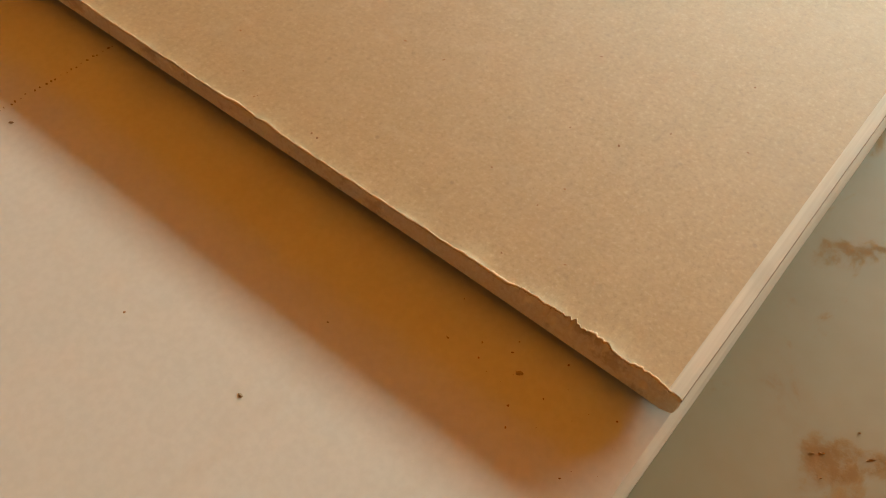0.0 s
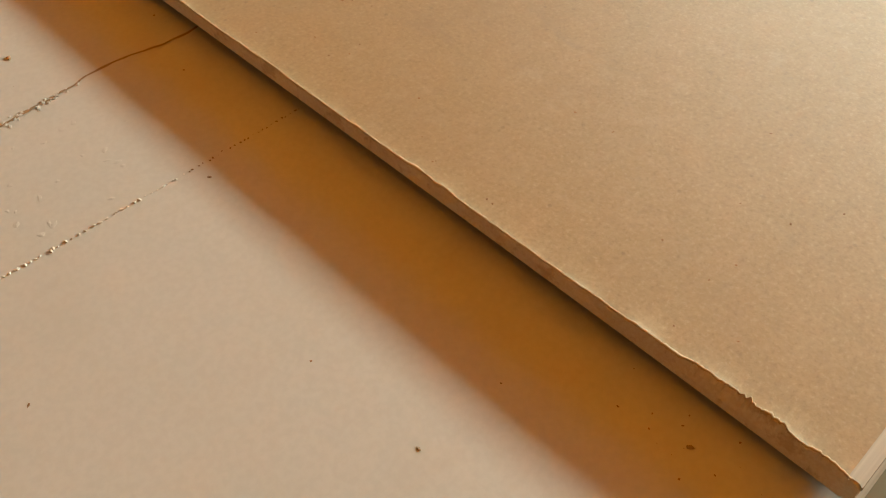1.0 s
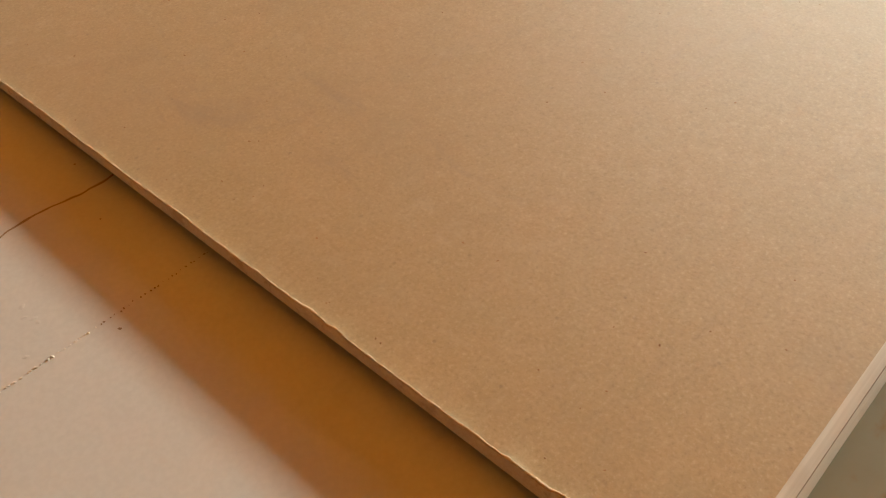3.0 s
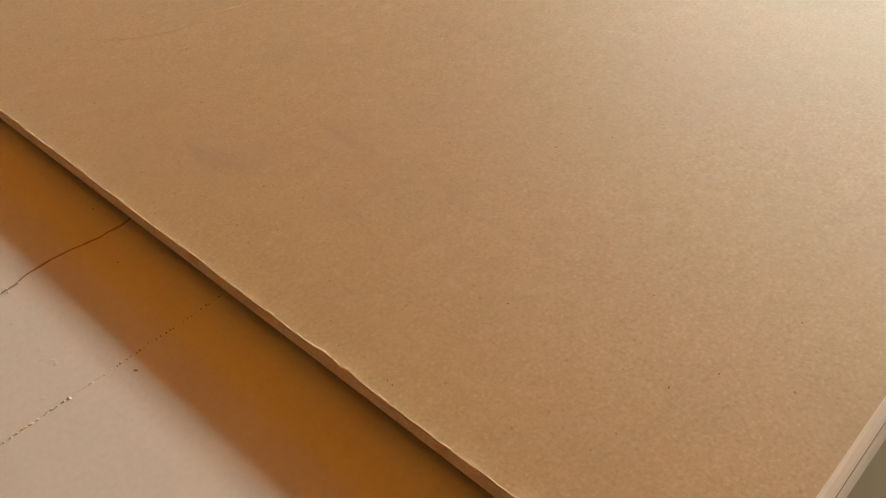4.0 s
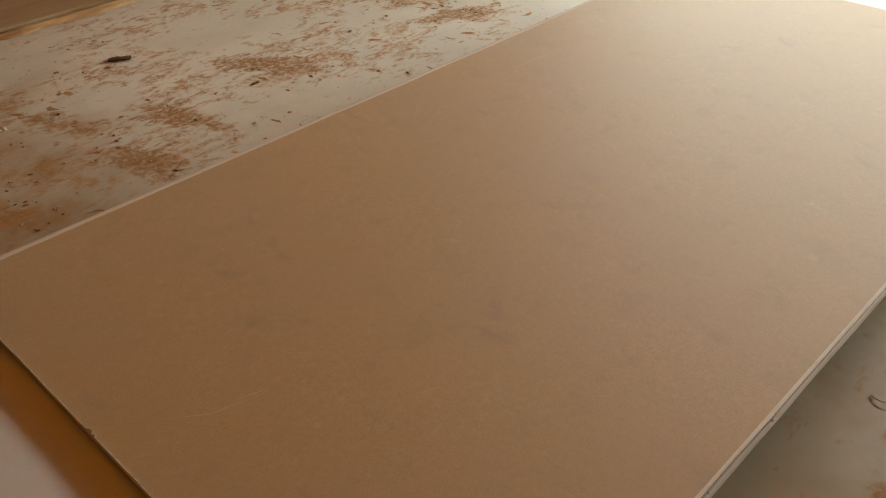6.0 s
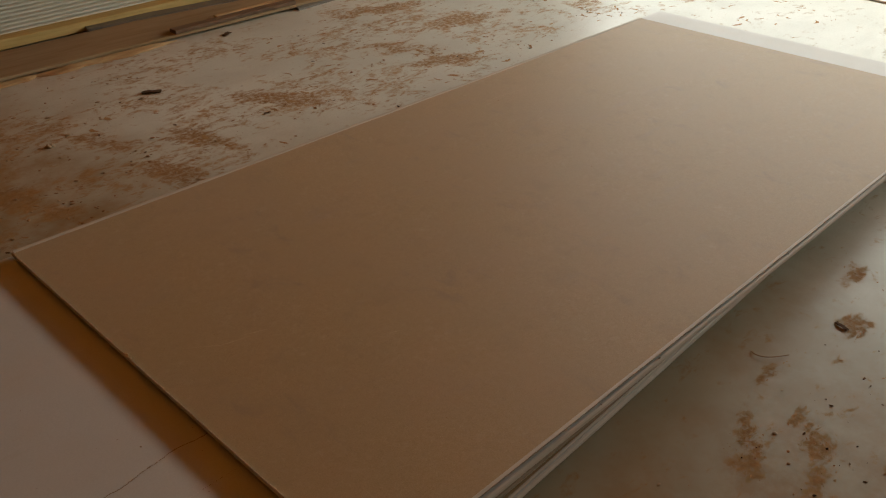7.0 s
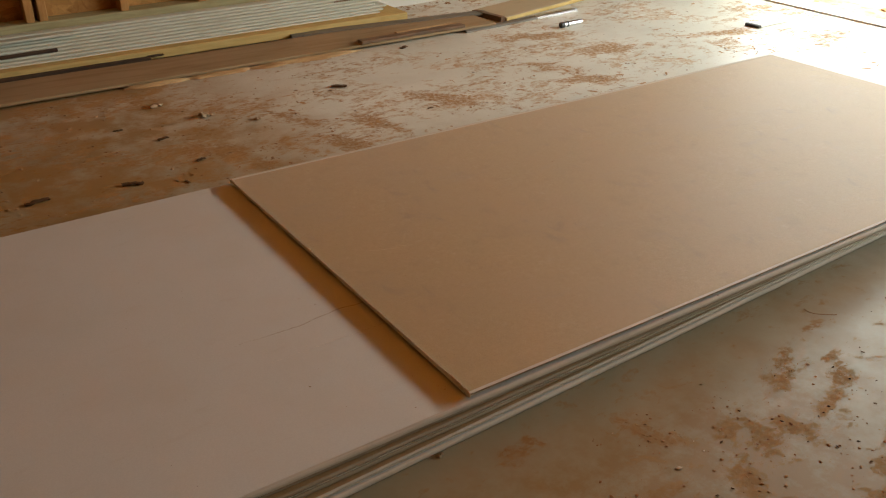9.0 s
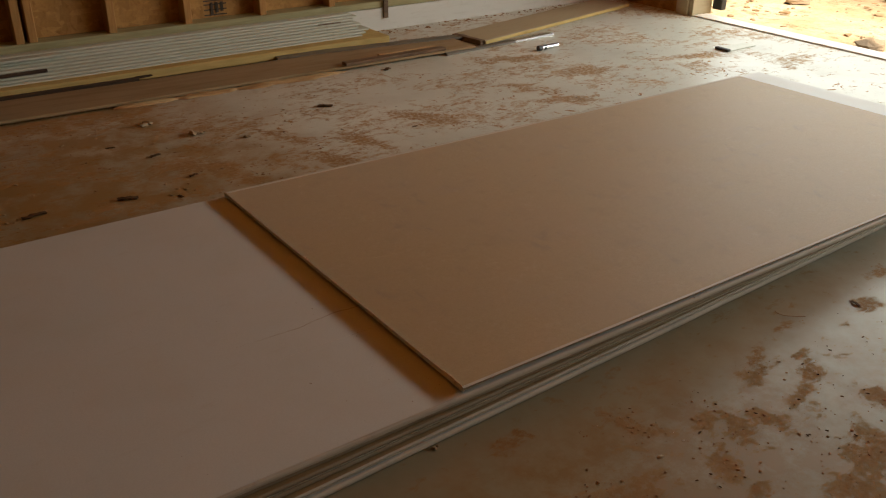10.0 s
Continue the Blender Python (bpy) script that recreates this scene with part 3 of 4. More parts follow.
def drywall_sheet(label, x0, x1, y0, z0, upper, lower, end=0.0, torn_end=False, turn=0.0, group="drywall stack", thick=T, wide=1.22, wrap=None):
    wrap = wrap or WRAP
    thing = empty("drywall_sheet", label, "drywall sheet", group)
    thing.matrix_world = Matrix.Translation((x0, y0, z0)) @ Euler((0, 0, turn)).to_matrix().to_4x4()
    length = x1 - x0
    up = lambda x: lift(x, end)
    ys = steps(0, wide, 0.12, 400, 820) if torn_end else [wide * i / 24 for i in range(25)]
    core_ys = ys
    tear = torn if torn_end else (lambda y: 0.0008 * (1 + noise.noise((y * 40, z0 * 50, 0))))
    # core with a rough broken end
    bm = bmesh.new()
    xs = steps(0, length, 0.9, 14, 12)
    sag = 0.0032 if torn_end else 0.0
    lo = sheet(bm, xs, core_ys, lambda x, y, i: 0.0004 + up(x) - sag * math.exp(-max(y, 0) / 0.09 - x / 0.05))
    levels = 5 if torn_end else 1
    prev = lo[0]
    for l in range(1, levels + 1):
        h = l / levels
        row = []
        for y in core_ys:
            bite = tear(y) * max(0.0, h - 0.45) / 0.55 * 0.9
            grit = 0.0009 * noise.noise((y * 150, h * 4, 7)) + 0.0006 * noise.noise((y * 420, h * 9, 1))
            low = sag * math.exp(-max(y, 0) / 0.09) * (1 - h)
            row.append(bm.verts.new((bite + grit * (0.4 < h < 1 or h > 0.99), y, 0.0004 + (thick - 0.0008) * h + up(0) - low)))
        for k in range(len(core_ys) - 1):
            bm.faces.new((prev[k], prev[k + 1], row[k + 1], row[k]))
        prev = row
    bm2 = [bm.verts.new((length, y, thick - 0.0004 + up(length))) for y in core_ys]
    for k in range(len(core_ys) - 1):
        bm.faces.new((lo[-1][k], bm2[k], bm2[k + 1], lo[-1][k + 1]))
        bm.faces.new((prev[k], prev[k + 1], bm2[k + 1], bm2[k])) if not torn_end else None
    if torn_end:
        second = [bm.verts.new((0.03, y, thick - 0.0005 + up(0.03))) for y in core_ys]
        for k in range(len(core_ys) - 1):
            bm.faces.new((prev[k], prev[k + 1], second[k + 1], second[k]))
    part("gypsum_core", bm, GYPSUM, thing, "crumbly broken gypsum core")
    # papers
    bm = bmesh.new()
    xs = [0.0, 0.0012, 0.003, 0.012, 0.03] + steps(0.06, length, 0.84, 12, 12) if torn_end else steps(0, length, 0.9, 10, 10)
    taper = lambda y: 0.0

    def top_z(x, y, i):
        curl = 0.0003 * max(0, 2 - i) * (0.5 + noise.noise((y * 60, 3, 8))) if torn_end else 0.0
        return thick + up(x) - taper(y) + curl
    rows = sheet(bm, xs, [0.0014 if torn_end else -0.0012] + ys[5 if torn_end else 1:], top_z, None)
    if torn_end:
        for i in range(4):
            for v in rows[i]:
                v.co.x += tear(v.co.y) + 0.0002
    part("back_paper" if upper is KRAFT else "face_paper", bm, upper, thing, "brown kraft paper skin" if upper is KRAFT else "ivory paper skin", True)
    if torn_end:
        bm = bmesh.new()
        lip = []
        for y in ys:
            w = 0.0014 * (0.55 + abs(noise.noise((y * 45, 2, 6))) + 0.6 * noise.noise((y * 160, 8, 6)))
            z = thick + up(0) + 0.0006
            lip.append([bm.verts.new(c) for c in ((tear(y) - 0.0003, y, z - 0.0006), (tear(y) + 0.2 * max(w, 0.0002), y, z), (tear(y) + max(w, 0.0002), y, z - 0.0005))])
        for a, b in zip(lip, lip[1:]):
            for k in range(2):
                bm.faces.new((a[k], a[k + 1], b[k + 1], b[k]))
        part("torn_lip", bm, LIP, thing, "pale torn paper lip along the broken edge", True)
    bm = bmesh.new()
    sheet(bm, xs, ys[::8] if torn_end else ys, lambda x, y, i: up(x) - sag * math.exp(-y / 0.09 - x / 0.05))
    part("face_paper" if upper is KRAFT else "back_paper", bm, lower, thing)
    for y, side in ((0.0, -1), (wide, 1)):
        xs = ([0.0015, 0.003, 0.005, 0.007, 0.010, 0.014] if torn_end else []) + steps(0.02 if torn_end else 0.0008, length, 0.9, 40, 60)
        # shade of the gap under the sheet is put into the lower band's brown
        for band, mat in (("upper", wrap), ("lower", GRIMESHADE)) if torn_end else (("", wrap),):
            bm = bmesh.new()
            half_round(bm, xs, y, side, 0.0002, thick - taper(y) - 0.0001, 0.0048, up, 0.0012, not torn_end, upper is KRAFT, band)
            part("edge_underside" if band == "lower" else "edge_wrap", bm, mat, thing, "grimy underside of the edge with the gap's shade painted in" if band == "lower" else "white paper-wrapped long edge", True)
        if torn_end:
            bm = bmesh.new()
            tip = [(0.0, 0.0), (-side * 0.003, 0.0), (-side * 0.003, 0.97), (side * 0.0026, 0.95), (side * 0.0043, 0.83), (side * 0.0047, 0.6), (side * 0.0047, 0.35), (side * 0.004, 0.12), (side * 0.0019, 0.02)]
            for x, shrink in ((0.0004, 0.9), (0.0022, 1.0)):
                bm.faces.new([bm.verts.new((x + 0.0007 * noise.noise((dy * 900, h * 7, 2)), y + dy * shrink, 0.0003 + (thick - 0.0006) * h + up(0) - sag * (1 - h))) for dy, h in tip])
            a, b = [list(f.verts) for f in bm.faces]
            for k in range(len(tip)):
                j = (k + 1) % len(tip)
                bm.faces.new((a[k], a[j], b[j], b[k]))
            part("broken_tip", bm, GYPSUM, thing, "crumbled gypsum corner")
    if torn_end:
        # the face paper is folded over the far edge onto the brown back
        bm = bmesh.new()
        fold = steps(0.004, length, 0.9, 60, 60)
        inner = [wide - 0.0115 - 0.0022 * noise.noise((x * 5, 3, 1)) - 0.0006 * noise.noise((x * 60, 3, 1)) for x in fold]
        rows = [[bm.verts.new((x, y, thick + up(x) + z)) for y, z in ((i, 0.0001), (i + 0.001, 0.0007), (wide, 0.0006), (wide + 0.003, -0.0004))] for x, i in zip(fold, inner)]
        for a, b in zip(rows, rows[1:]):
            for k in range(3):
                bm.faces.new((a[k], b[k], b[k + 1], a[k + 1]))
        part("folded_paper", bm, FOLD, thing, "pale face paper folded over the far edge", True)
    return thing


LOW = "ivory-faced drywall sheet lying in the stack on the slab"
# each sheet: end shift, y of the near edge at x = 0, turn, papers; the lower ones lie slightly askew
for k, (dx, y, turn, up_paper, down_paper) in enumerate(((0.03, 0.001, 0.036, FACE, KRAFT), (0.0, 0.003, 0.033, KRAFT, FACE), (0.01, 0.011, 0.024, FACE, KRAFT),
                                                         (-0.01, 0.002, 0.016, KRAFT, FACE), (0.02, 0.009, 0.004, FACE, KRAFT))):
    drywall_sheet("bottom drywall sheet with scuffed white edge on the concrete" if k == 0 else LOW, -1.06 + dx, 2.60 + dx, y + turn * (dx - 1.06), 0.001 + k * T,
                  up_paper, down_paper, turn=turn, wide=1.20, thick=T - (0.0030 if k in (1, 2, 4) else 0.0010), wrap=WRAP if k < 2 else GRIMY)
second_sheet = drywall_sheet("ivory drywall sheet, scored and cracked, under a shorter sheet", -1.06, 2.60, -0.002, 0.001 + 5 * T, FACE, KRAFT, wide=1.232)
TOP2 = 0.001 + 6 * T
top_sheet = drywall_sheet("brown-backed drywall sheet with torn crumbling short edge", 0.0, 2.44, 0.0, TOP2, KRAFT, FACE, end=END_LIFT, torn_end=True, thick=TOP_T)
TOP1 = TOP2 + TOP_T

# crack, score marks and scuffs in the second sheet's face (its own coordinates)
r = random.Random(4)


def ribbon(bm, pts, z, wide):
    rows = []
    for i, (x, y, k) in enumerate(pts):
        rows.append([bm.verts.new((x, y + s * wide * k, z)) for s in (-0.5, 0.5)])
    for a, b in zip(rows, rows[1:]):
        bm.faces.new((a[0], b[0], b[1], a[1]))


def crack_y(x):
    return 0.4285 - 0.075 * max(0.0, x + 0.075) - 0.16 * max(0.0, -x - 0.06) + 0.19 * max(0.0, -x - 0.16) + 0.003 * noise.noise((x * 30, 0, 0)) + 0.0015 * noise.noise((x * 110, 5, 0))


bm = bmesh.new()
pts = []
for i in range(150):
    x = 0.05 - 0.36 * i / 149
    pts.append((x + 1.06, crack_y(x) + 0.003, (0.5 + 0.9 * abs(noise.noise((x * 60, 2, 2)))) * (1.0 if x > -0.14 else max(0.15, 1 - (-0.14 - x) / 0.15))))
ribbon(bm, pts, T + 0.0003, 0.0028)
part("crack", bm, CRACK, second_sheet, "brown broken crack line")
bm = bmesh.new()
for i in range(70):
    x = -0.07 - 0.075 * r.random() ** 0.8
    lump(bm, (x + 1.06, crack_y(x) + 0.003 + r.gauss(0, 0.0016), T + 0.0002), (r.uniform(0.0006, 0.0018), r.uniform(0.0005, 0.0011), r.uniform(0.00015, 0.0004)), r)
part("torn_paper_lip", bm, FACE, second_sheet, "pale torn paper along the crack")
# shadow of the top sheet put into the first pricks' brown, lit ones pale
for first, last, mat in ((0, 24, CRACK), (24, 86, PRICK)):
    bm = bmesh.new()
    for i in range(first, last):
        x = 0.0 - 0.0031 * i
        k = r.uniform(0.35, 1.0) * (1.0 if i > 22 else 0.6)
        y = 0.3225 + 0.0006 * noise.noise((x * 50, 1, 1))
        lump(bm, (x + r.gauss(0, 0.0007) + 1.06, y + r.gauss(0, 0.0003), T + 0.0001), (0.0015 * k, 0.0010 * k, 0.0011 * k), r)
    tagged(part("score_marks", bm, mat, second_sheet, "dotted row of small knife pricks"), kind="stuff")
bm = bmesh.new()
for i in range(46):
    lump(bm, (r.uniform(-0.24, -0.09) + 1.06, r.uniform(0.33, 0.405), T), (r.uniform(0.001, 0.003), r.uniform(0.0008, 0.002), 0.00022), r)
tagged(part("dents", bm, FACE, second_sheet), kind="stuff")

# crumbs and dust from the broken edge, on the second sheet
bm = bmesh.new()
for i in range(44):
    s = r.uniform(0.0002, 0.0006)
    lump(bm, (r.uniform(-0.05, -0.004), abs(r.gauss(0.035, 0.03)), TOP2 - 0.0002), (s * 1.5, s, s), r)
for i in range(26):
    s = r.uniform(0.0003, 0.0008)
    lump(bm, (-abs(r.gauss(0.10, 0.12)), r.uniform(0.02, 1.1), TOP2 - 0.0002), (s * 1.5, s, s), r)
tagged(finish("gypsum_crumbs", bm, CLAYCRUMB), "small brown crumbs scattered on the ivory sheet", "crumbs", kind="stuff")
bm = bmesh.new()
for x, y, s in ((-0.066, 0.310, 0.0012), (-0.096, 0.125, 0.0010), (-0.020, 0.051, 0.0013), (-0.051, 0.123, 0.0005), (-0.092, 0.475, 0.0020), (-0.097, 0.035, 0.0016), (-0.236, 0.204, 0.002), (0.70, -0.0045, 0.0025), (0.52, -0.004, 0.0015), (1.21, -0.0045, 0.002)):
    lump(bm, (x, y, TOP2), (s * 1.3, s * 0.8, s * 0.7), r)
tagged(finish("gypsum_bits", bm, STONE), "small grit lying on the ivory sheet", "grit", kind="stuff")

# specks, fibres and scratches on the brown paper
bm = bmesh.new()
for i in range(320):
    x, y = (r.random() ** 2.0) * 2.3 + 0.01, r.uniform(0.01, 1.21)
    s = r.uniform(0.0002, 0.0006)
    lump(bm, (x, y, TOP1 + lift(x, END_LIFT)), (s * r.uniform(1, 2), s, s * 0.5), r)
for x, y, s in ((0.220, 0.564, 0.0009), (0.142, 0.555, 0.0011), (0.051, 0.542, 0.0009), (0.103, 0.480, 0.0011), (0.274, 0.256, 0.0010), (0.298, 0.153, 0.0010),
                (0.070, 0.365, 0.0010), (0.010, 0.186, 0.0008), (0.147, 0.122, 0.0008), (0.048, 0.117, 0.0008), (0.883, 0.806, 0.0024), (1.420, 1.044, 0.0026), (1.245, 0.559, 0.002)):
    lump(bm, (x, y, TOP1 + lift(x, END_LIFT)), (s * 1.1, s * 0.6, s * 0.4), r)
tagged(finish("paper_specks", bm, CLAYCRUMB), "dark specks and fibres on the brown paper", "specks", kind="stuff")

# pale scratches in the brown paper
for pts in (((0.183, 0.594), (0.21, 0.583), (0.240, 0.572)), ((0.085, 0.637), (0.141, 0.595), (0.218, 0.573)), ((1.369, 1.069), (1.47, 1.062), (1.587, 1.05)), ((0.385, 0.40), (0.41, 0.388))):
    bm = bmesh.new()
    fine = []
    for (xa, ya), (xb, yb) in zip(pts, pts[1:]):
        fine += [(xa + (xb - xa) * i / 14, ya + (yb - ya) * i / 14) for i in range(14)]
    rows = []
    for i, (x, y) in enumerate(fine):
        w = 0.0011 * math.sin(math.pi * (i + 0.3) / len(fine)) * (0.5 + abs(noise.noise((x * 90, y * 40, 1))))
        rows.append([bm.verts.new((x, y + k * w, TOP_T + lift(x, END_LIFT) + 0.0002)) for k in (-1, 1)])
    for a, b in zip(rows, rows[1:]):
        bm.faces.new((a[0], b[0], b[1], a[1]))
    part("scratch", bm, SCRATCH, top_sheet, "pale scratch in the brown paper")

# ---- boards along the framed wall ----
def on_slab(x, y):
    return 1.017 * x + 0.020, 0.9826 * y + 0.102


def long_board(name, label, category, x, y, z, length, wide, thick, mat, turn=0.0, roll=0.0, seed=0, group="", wander=0.002, cap=None):
    thing = empty(name, label, category, group)
    bm = bmesh.new()
    plank(bm, length, wide, thick, min(0.003, thick * 0.3), 24, wander, seed)
    part("board", bm, mat, thing)
    if cap:
        bm = bmesh.new()
        plank(bm, length - 0.004, 0.004, thick * 0.86, 0.001, 24, wander, seed)
        p = part("front_edge", bm, cap, thing, "raw yellow front edge")
        p.location = (0.002, -0.0042, thick * 0.06)
    thing.matrix_world = Matrix.Translation((*on_slab(x, y), z)) @ Euler((radians(roll), 0, radians(turn))).to_matrix().to_4x4()
    return thing


long_board("timber", "long yellow pine timber under white boards by the wall", "timber", -1.70, 2.937, 0.010, 3.385, 0.285, 0.040, YELLOW, -0.5, 0, 11)
for k in range(9):
    long_board("primed_board", "long white primed board stacked beside the stud wall", "board", -1.70 + 0.01 * (k % 3), 2.985 + 0.0235 * k, 0.046 + 0.0102 * k,
               3.26 + 0.012 * ((k * 7) % 5), 0.245 - 0.0235 * k, 0.0097, WHITEBOARD, 0.0, 0, 20 + k, "white boards")
long_board("offcut_board", "short pale offcut lying on the white boards", "offcut", -0.62, 3.09, 0.1245, 0.62, 0.05, 0.012, WHITEBOARD, 1.5, 0, 33)
long_board("offcut_board", "thin dark offcut lying on the white boards", "offcut", -0.75, 3.02, 0.078, 0.66, 0.012, 0.016, LATHSHADE, 1.0, 0, 34)
long_board("thin_strip", "short dark strip lying on the white boards", "strip", 1.30, 3.10, 0.108, 0.14, 0.008, 0.006, RUST, 0, 0, 35)
long_board("brown_board", "wide dusty brown board flat on the slab", "board", -1.70, 2.580, 0.009, 3.71, 0.300, 0.014, BOARD, -0.6, 0, 12, wander=0.006)


def wood_sliver(x0, x1, wide, seed):
    """A split-off wedge along the brown board's front edge."""
    bm = bmesh.new()
    rows = []
    count = int((x1 - x0) / 0.012)
    for i in range(count + 1):
        u = i / count
        x = x0 + (x1 - x0) * u
        back = 2.642 - 0.01047 * (x + 2.217) - 0.008
        fade = min(1.0, 6 * u + 0.1, 5 * (1 - u) + 0.08)
        w = wide * fade * (0.65 + 0.55 * noise.noise((x * 5, seed, 0)) + 0.25 * noise.noise((x * 23, seed, 3)))
        w = max(0.003, w)
        h = 0.013 * (0.35 + 0.65 * fade) + 0.003 * noise.noise((x * 14, seed, 7))
        rows.append([bm.verts.new(c) for c in ((x, back, 0.001), (x, back, h), (x, back - 0.4 * w, h * (0.86 + 0.2 * noise.noise((x * 31, seed, 9)))),
                                               (x, back - 0.85 * w, h * 0.42), (x, back - w, 0.001))])
    for a, b in zip(rows, rows[1:]):
        for k in range(5):
            bm.faces.new((a[k], a[(k + 1) % 5], b[(k + 1) % 5], b[k]))
    bm.faces.new(rows[0])
    bm.faces.new(rows[-1][::-1])
    bmesh.ops.recalc_face_normals(bm, faces=bm.faces)
    tagged(finish("wood_sliver", bm, SPLINT), "freshly split pale wood sliver at the board's edge", "sliver", "slivers")


for x0, x1, wide, seed in ((0.60, 1.20, 0.055, 3.3), (0.33, 0.64, 0.040, 8.1), (0.06, 0.37, 0.032, 5.7)):
    wood_sliver(x0, x1, wide, seed)
# dark strip laid where only the gap under the timber is in shade
long_board("timber_gap_shade", "dark strip for the shade under the yellow timber", "lath", -1.70, 2.899, 0.001, 1.99, 0.020, 0.032, LATHSHADE, -0.5, 0, 14, wander=0.001)
long_board("grey_strip", "long grey flat strip lying on the slab", "strip", 0.95, 2.875, 0.0145, 1.12, 0.07, 0.014, GREYSTRIP, -7.0, 0, 15)
long_board("rusty_strip", "dark rust-brown strip lying on the brown board", "strip", 1.165, 2.545, 0.0235, 0.60, 0.05, 0.016, RUST, -0.2, 0, 16, wander=0.005)
long_board("torn_strip", "pale torn wood strip lying behind the rusty strip", "strip", 1.40, 2.617, 0.0235, 0.36, 0.03, 0.010, SPLINT, 0.3, 0, 19, wander=0.004)
long_board("lath_end", "dark splintered lath end beside the yellow timber", "lath", 0.25, 2.895, 0.0235, 0.075, 0.022, 0.007, LATHSHADE, 6.0, 0, 36, wander=0.008)
flashing = empty("metal_flashing", "long bent tin flashing on the slab, its dark reflection painted on", "flashing")
# what the tin reflects is painted: dark colour first, bright metal at its end
for name, u0, u1, mat in (("dull_section", 0.0, 0.62, GREYSTRIP), ("bright_end", 0.62, 1.0, TIN)):
    bm = bmesh.new()
    rows = []
    for i in range(13):
        u = u0 + (u1 - u0) * i / 12
        w = 0.024 + 0.052 * u
        tilt = 0.006 * (1 - u) + 0.004 * noise.noise((u * 5, 2, 2))
        rows.append([bm.verts.new((0.80 * u, y, z)) for y, z in ((0, 0.0), (0.001, 0.009), (0.004, 0.010 + 0.002 * u), (0.55 * w, 0.009 + tilt), (w, 0.005 + tilt), (w - 0.001, 0.0))])
    for a, b in zip(rows, rows[1:]):
        for k in range(6):
            bm.faces.new((a[k], a[(k + 1) % 6], b[(k + 1) % 6], b[k]))
    bm.faces.new(rows[0])
    bm.faces.new(rows[-1][::-1])
    part(name, bm, mat, flashing)
flashing.matrix_world = Matrix.Translation((1.80, 2.575, 0.001)) @ Euler((0, 0, radians(4.0))).to_matrix().to_4x4()
long_board("pale_board", "narrow pale board with a raw yellow edge on the slab", "board", 2.06, 2.60, 0.003, 1.50, 0.25, 0.022, TRIM, 12.5, 0, 17, cap=YELLOW)
long_board("end_block", "small dark wood block at the panel's end", "block", 2.025, 2.60, 0.002, 0.03, 0.22, 0.028, RUST, 8, 0, 18)


def tube():
    thing = empty("metal_tube", "short shiny metal tube with dark bands on the slab", "tube")
    for x0, x1, rad, mat, nm in ((0, 0.14, 0.0135, CHROME, "barrel"), (-0.004, 0.018, 0.0145, BLACK, "cap"), (0.035, 0.046, 0.0143, BLACK, "band")):
        bm = bmesh.new()
        bmesh.ops.create_cone(bm, cap_ends=True, segments=24, radius1=rad, radius2=rad, depth=x1 - x0)
        bmesh.ops.rotate(bm, verts=bm.verts, matrix=Matrix.Rotation(radians(90), 3, "Y"))
        bmesh.ops.translate(bm, verts=bm.verts, vec=((x0 + x1) / 2, 0, 0.0148))
        part(nm, bm, mat, thing, smooth=False)
    thing.matrix_world = Matrix.Translation((2.275, 2.391, 0.0)) @ Euler((0, 0, radians(2))).to_matrix().to_4x4()


tube()
pale = block("pale_offcut", (3.146, 3.37, 1.805, 1.885, 0.001, 0.005), WHITEBOARD, "pale thin offcut lying on the slab", "offcut", bevel=0.002)
dark_end = block("dark_bar", (3.12, 3.142, 1.80, 1.89, 0.001, 0.015), BLACK, "short black bar lying beside the pale offcut", "bar", bevel=0.003)


# ---- debris on the slab ----
def chip(label, category, x, y, sx, sy, sz, turn, mat, seed):
    rr = random.Random(seed)
    bm = bmesh.new()
    sx, sy, sz = 0.85 * sx, 0.6 * sy, 0.34 * sz
    plank(bm, sx, sy, sz, sz * 0.25, 5, sy * 0.5, seed, sz * 0.5)
    for v in bm.verts:
        v.co += Vector((rr.gauss(0, sx * 0.03), rr.gauss(0, sy * 0.08), rr.uniform(0, sz * 0.3)))
    ob = tagged(finish("wood_chip" if category == "wood chip" else "rubble", bm, mat), label, category, "debris on the slab")
    ob.matrix_world = Matrix.Translation((*on_slab(x, y), 0.0005)) @ Euler((0, 0, radians(turn))).to_matrix().to_4x4()


DK = "dark splintered wood chip lying on the slab"
for i, (x, y, sx, sy, sz, a) in enumerate(((0.77, 2.09, 0.075, 0.035, 0.014, -35), (-0.24, 1.53, 0.075, 0.03, 0.012, -20), (-0.52, 1.54, 0.085, 0.03, 0.012, 10),
                                           (1.13, -0.285, 0.035, 0.014, 0.008, 70), (1.33, 2.44, 0.05, 0.03, 0.014, 30), (-0.02, 1.87, 0.05, 0.022, 0.009, 15),
                                           (-0.13, 2.06, 0.04, 0.015, 0.006, -10), (0.03, 1.60, 0.04, 0.018, 0.008, 20), (-0.06, 1.44, 0.012, 0.035, 0.005, 10), (0.96, 1.62, 0.03, 0.012, 0.006, 0))):
    chip(DK, "wood chip", x, y, sx, sy, sz, a, DARKCHIP, 50 + i)
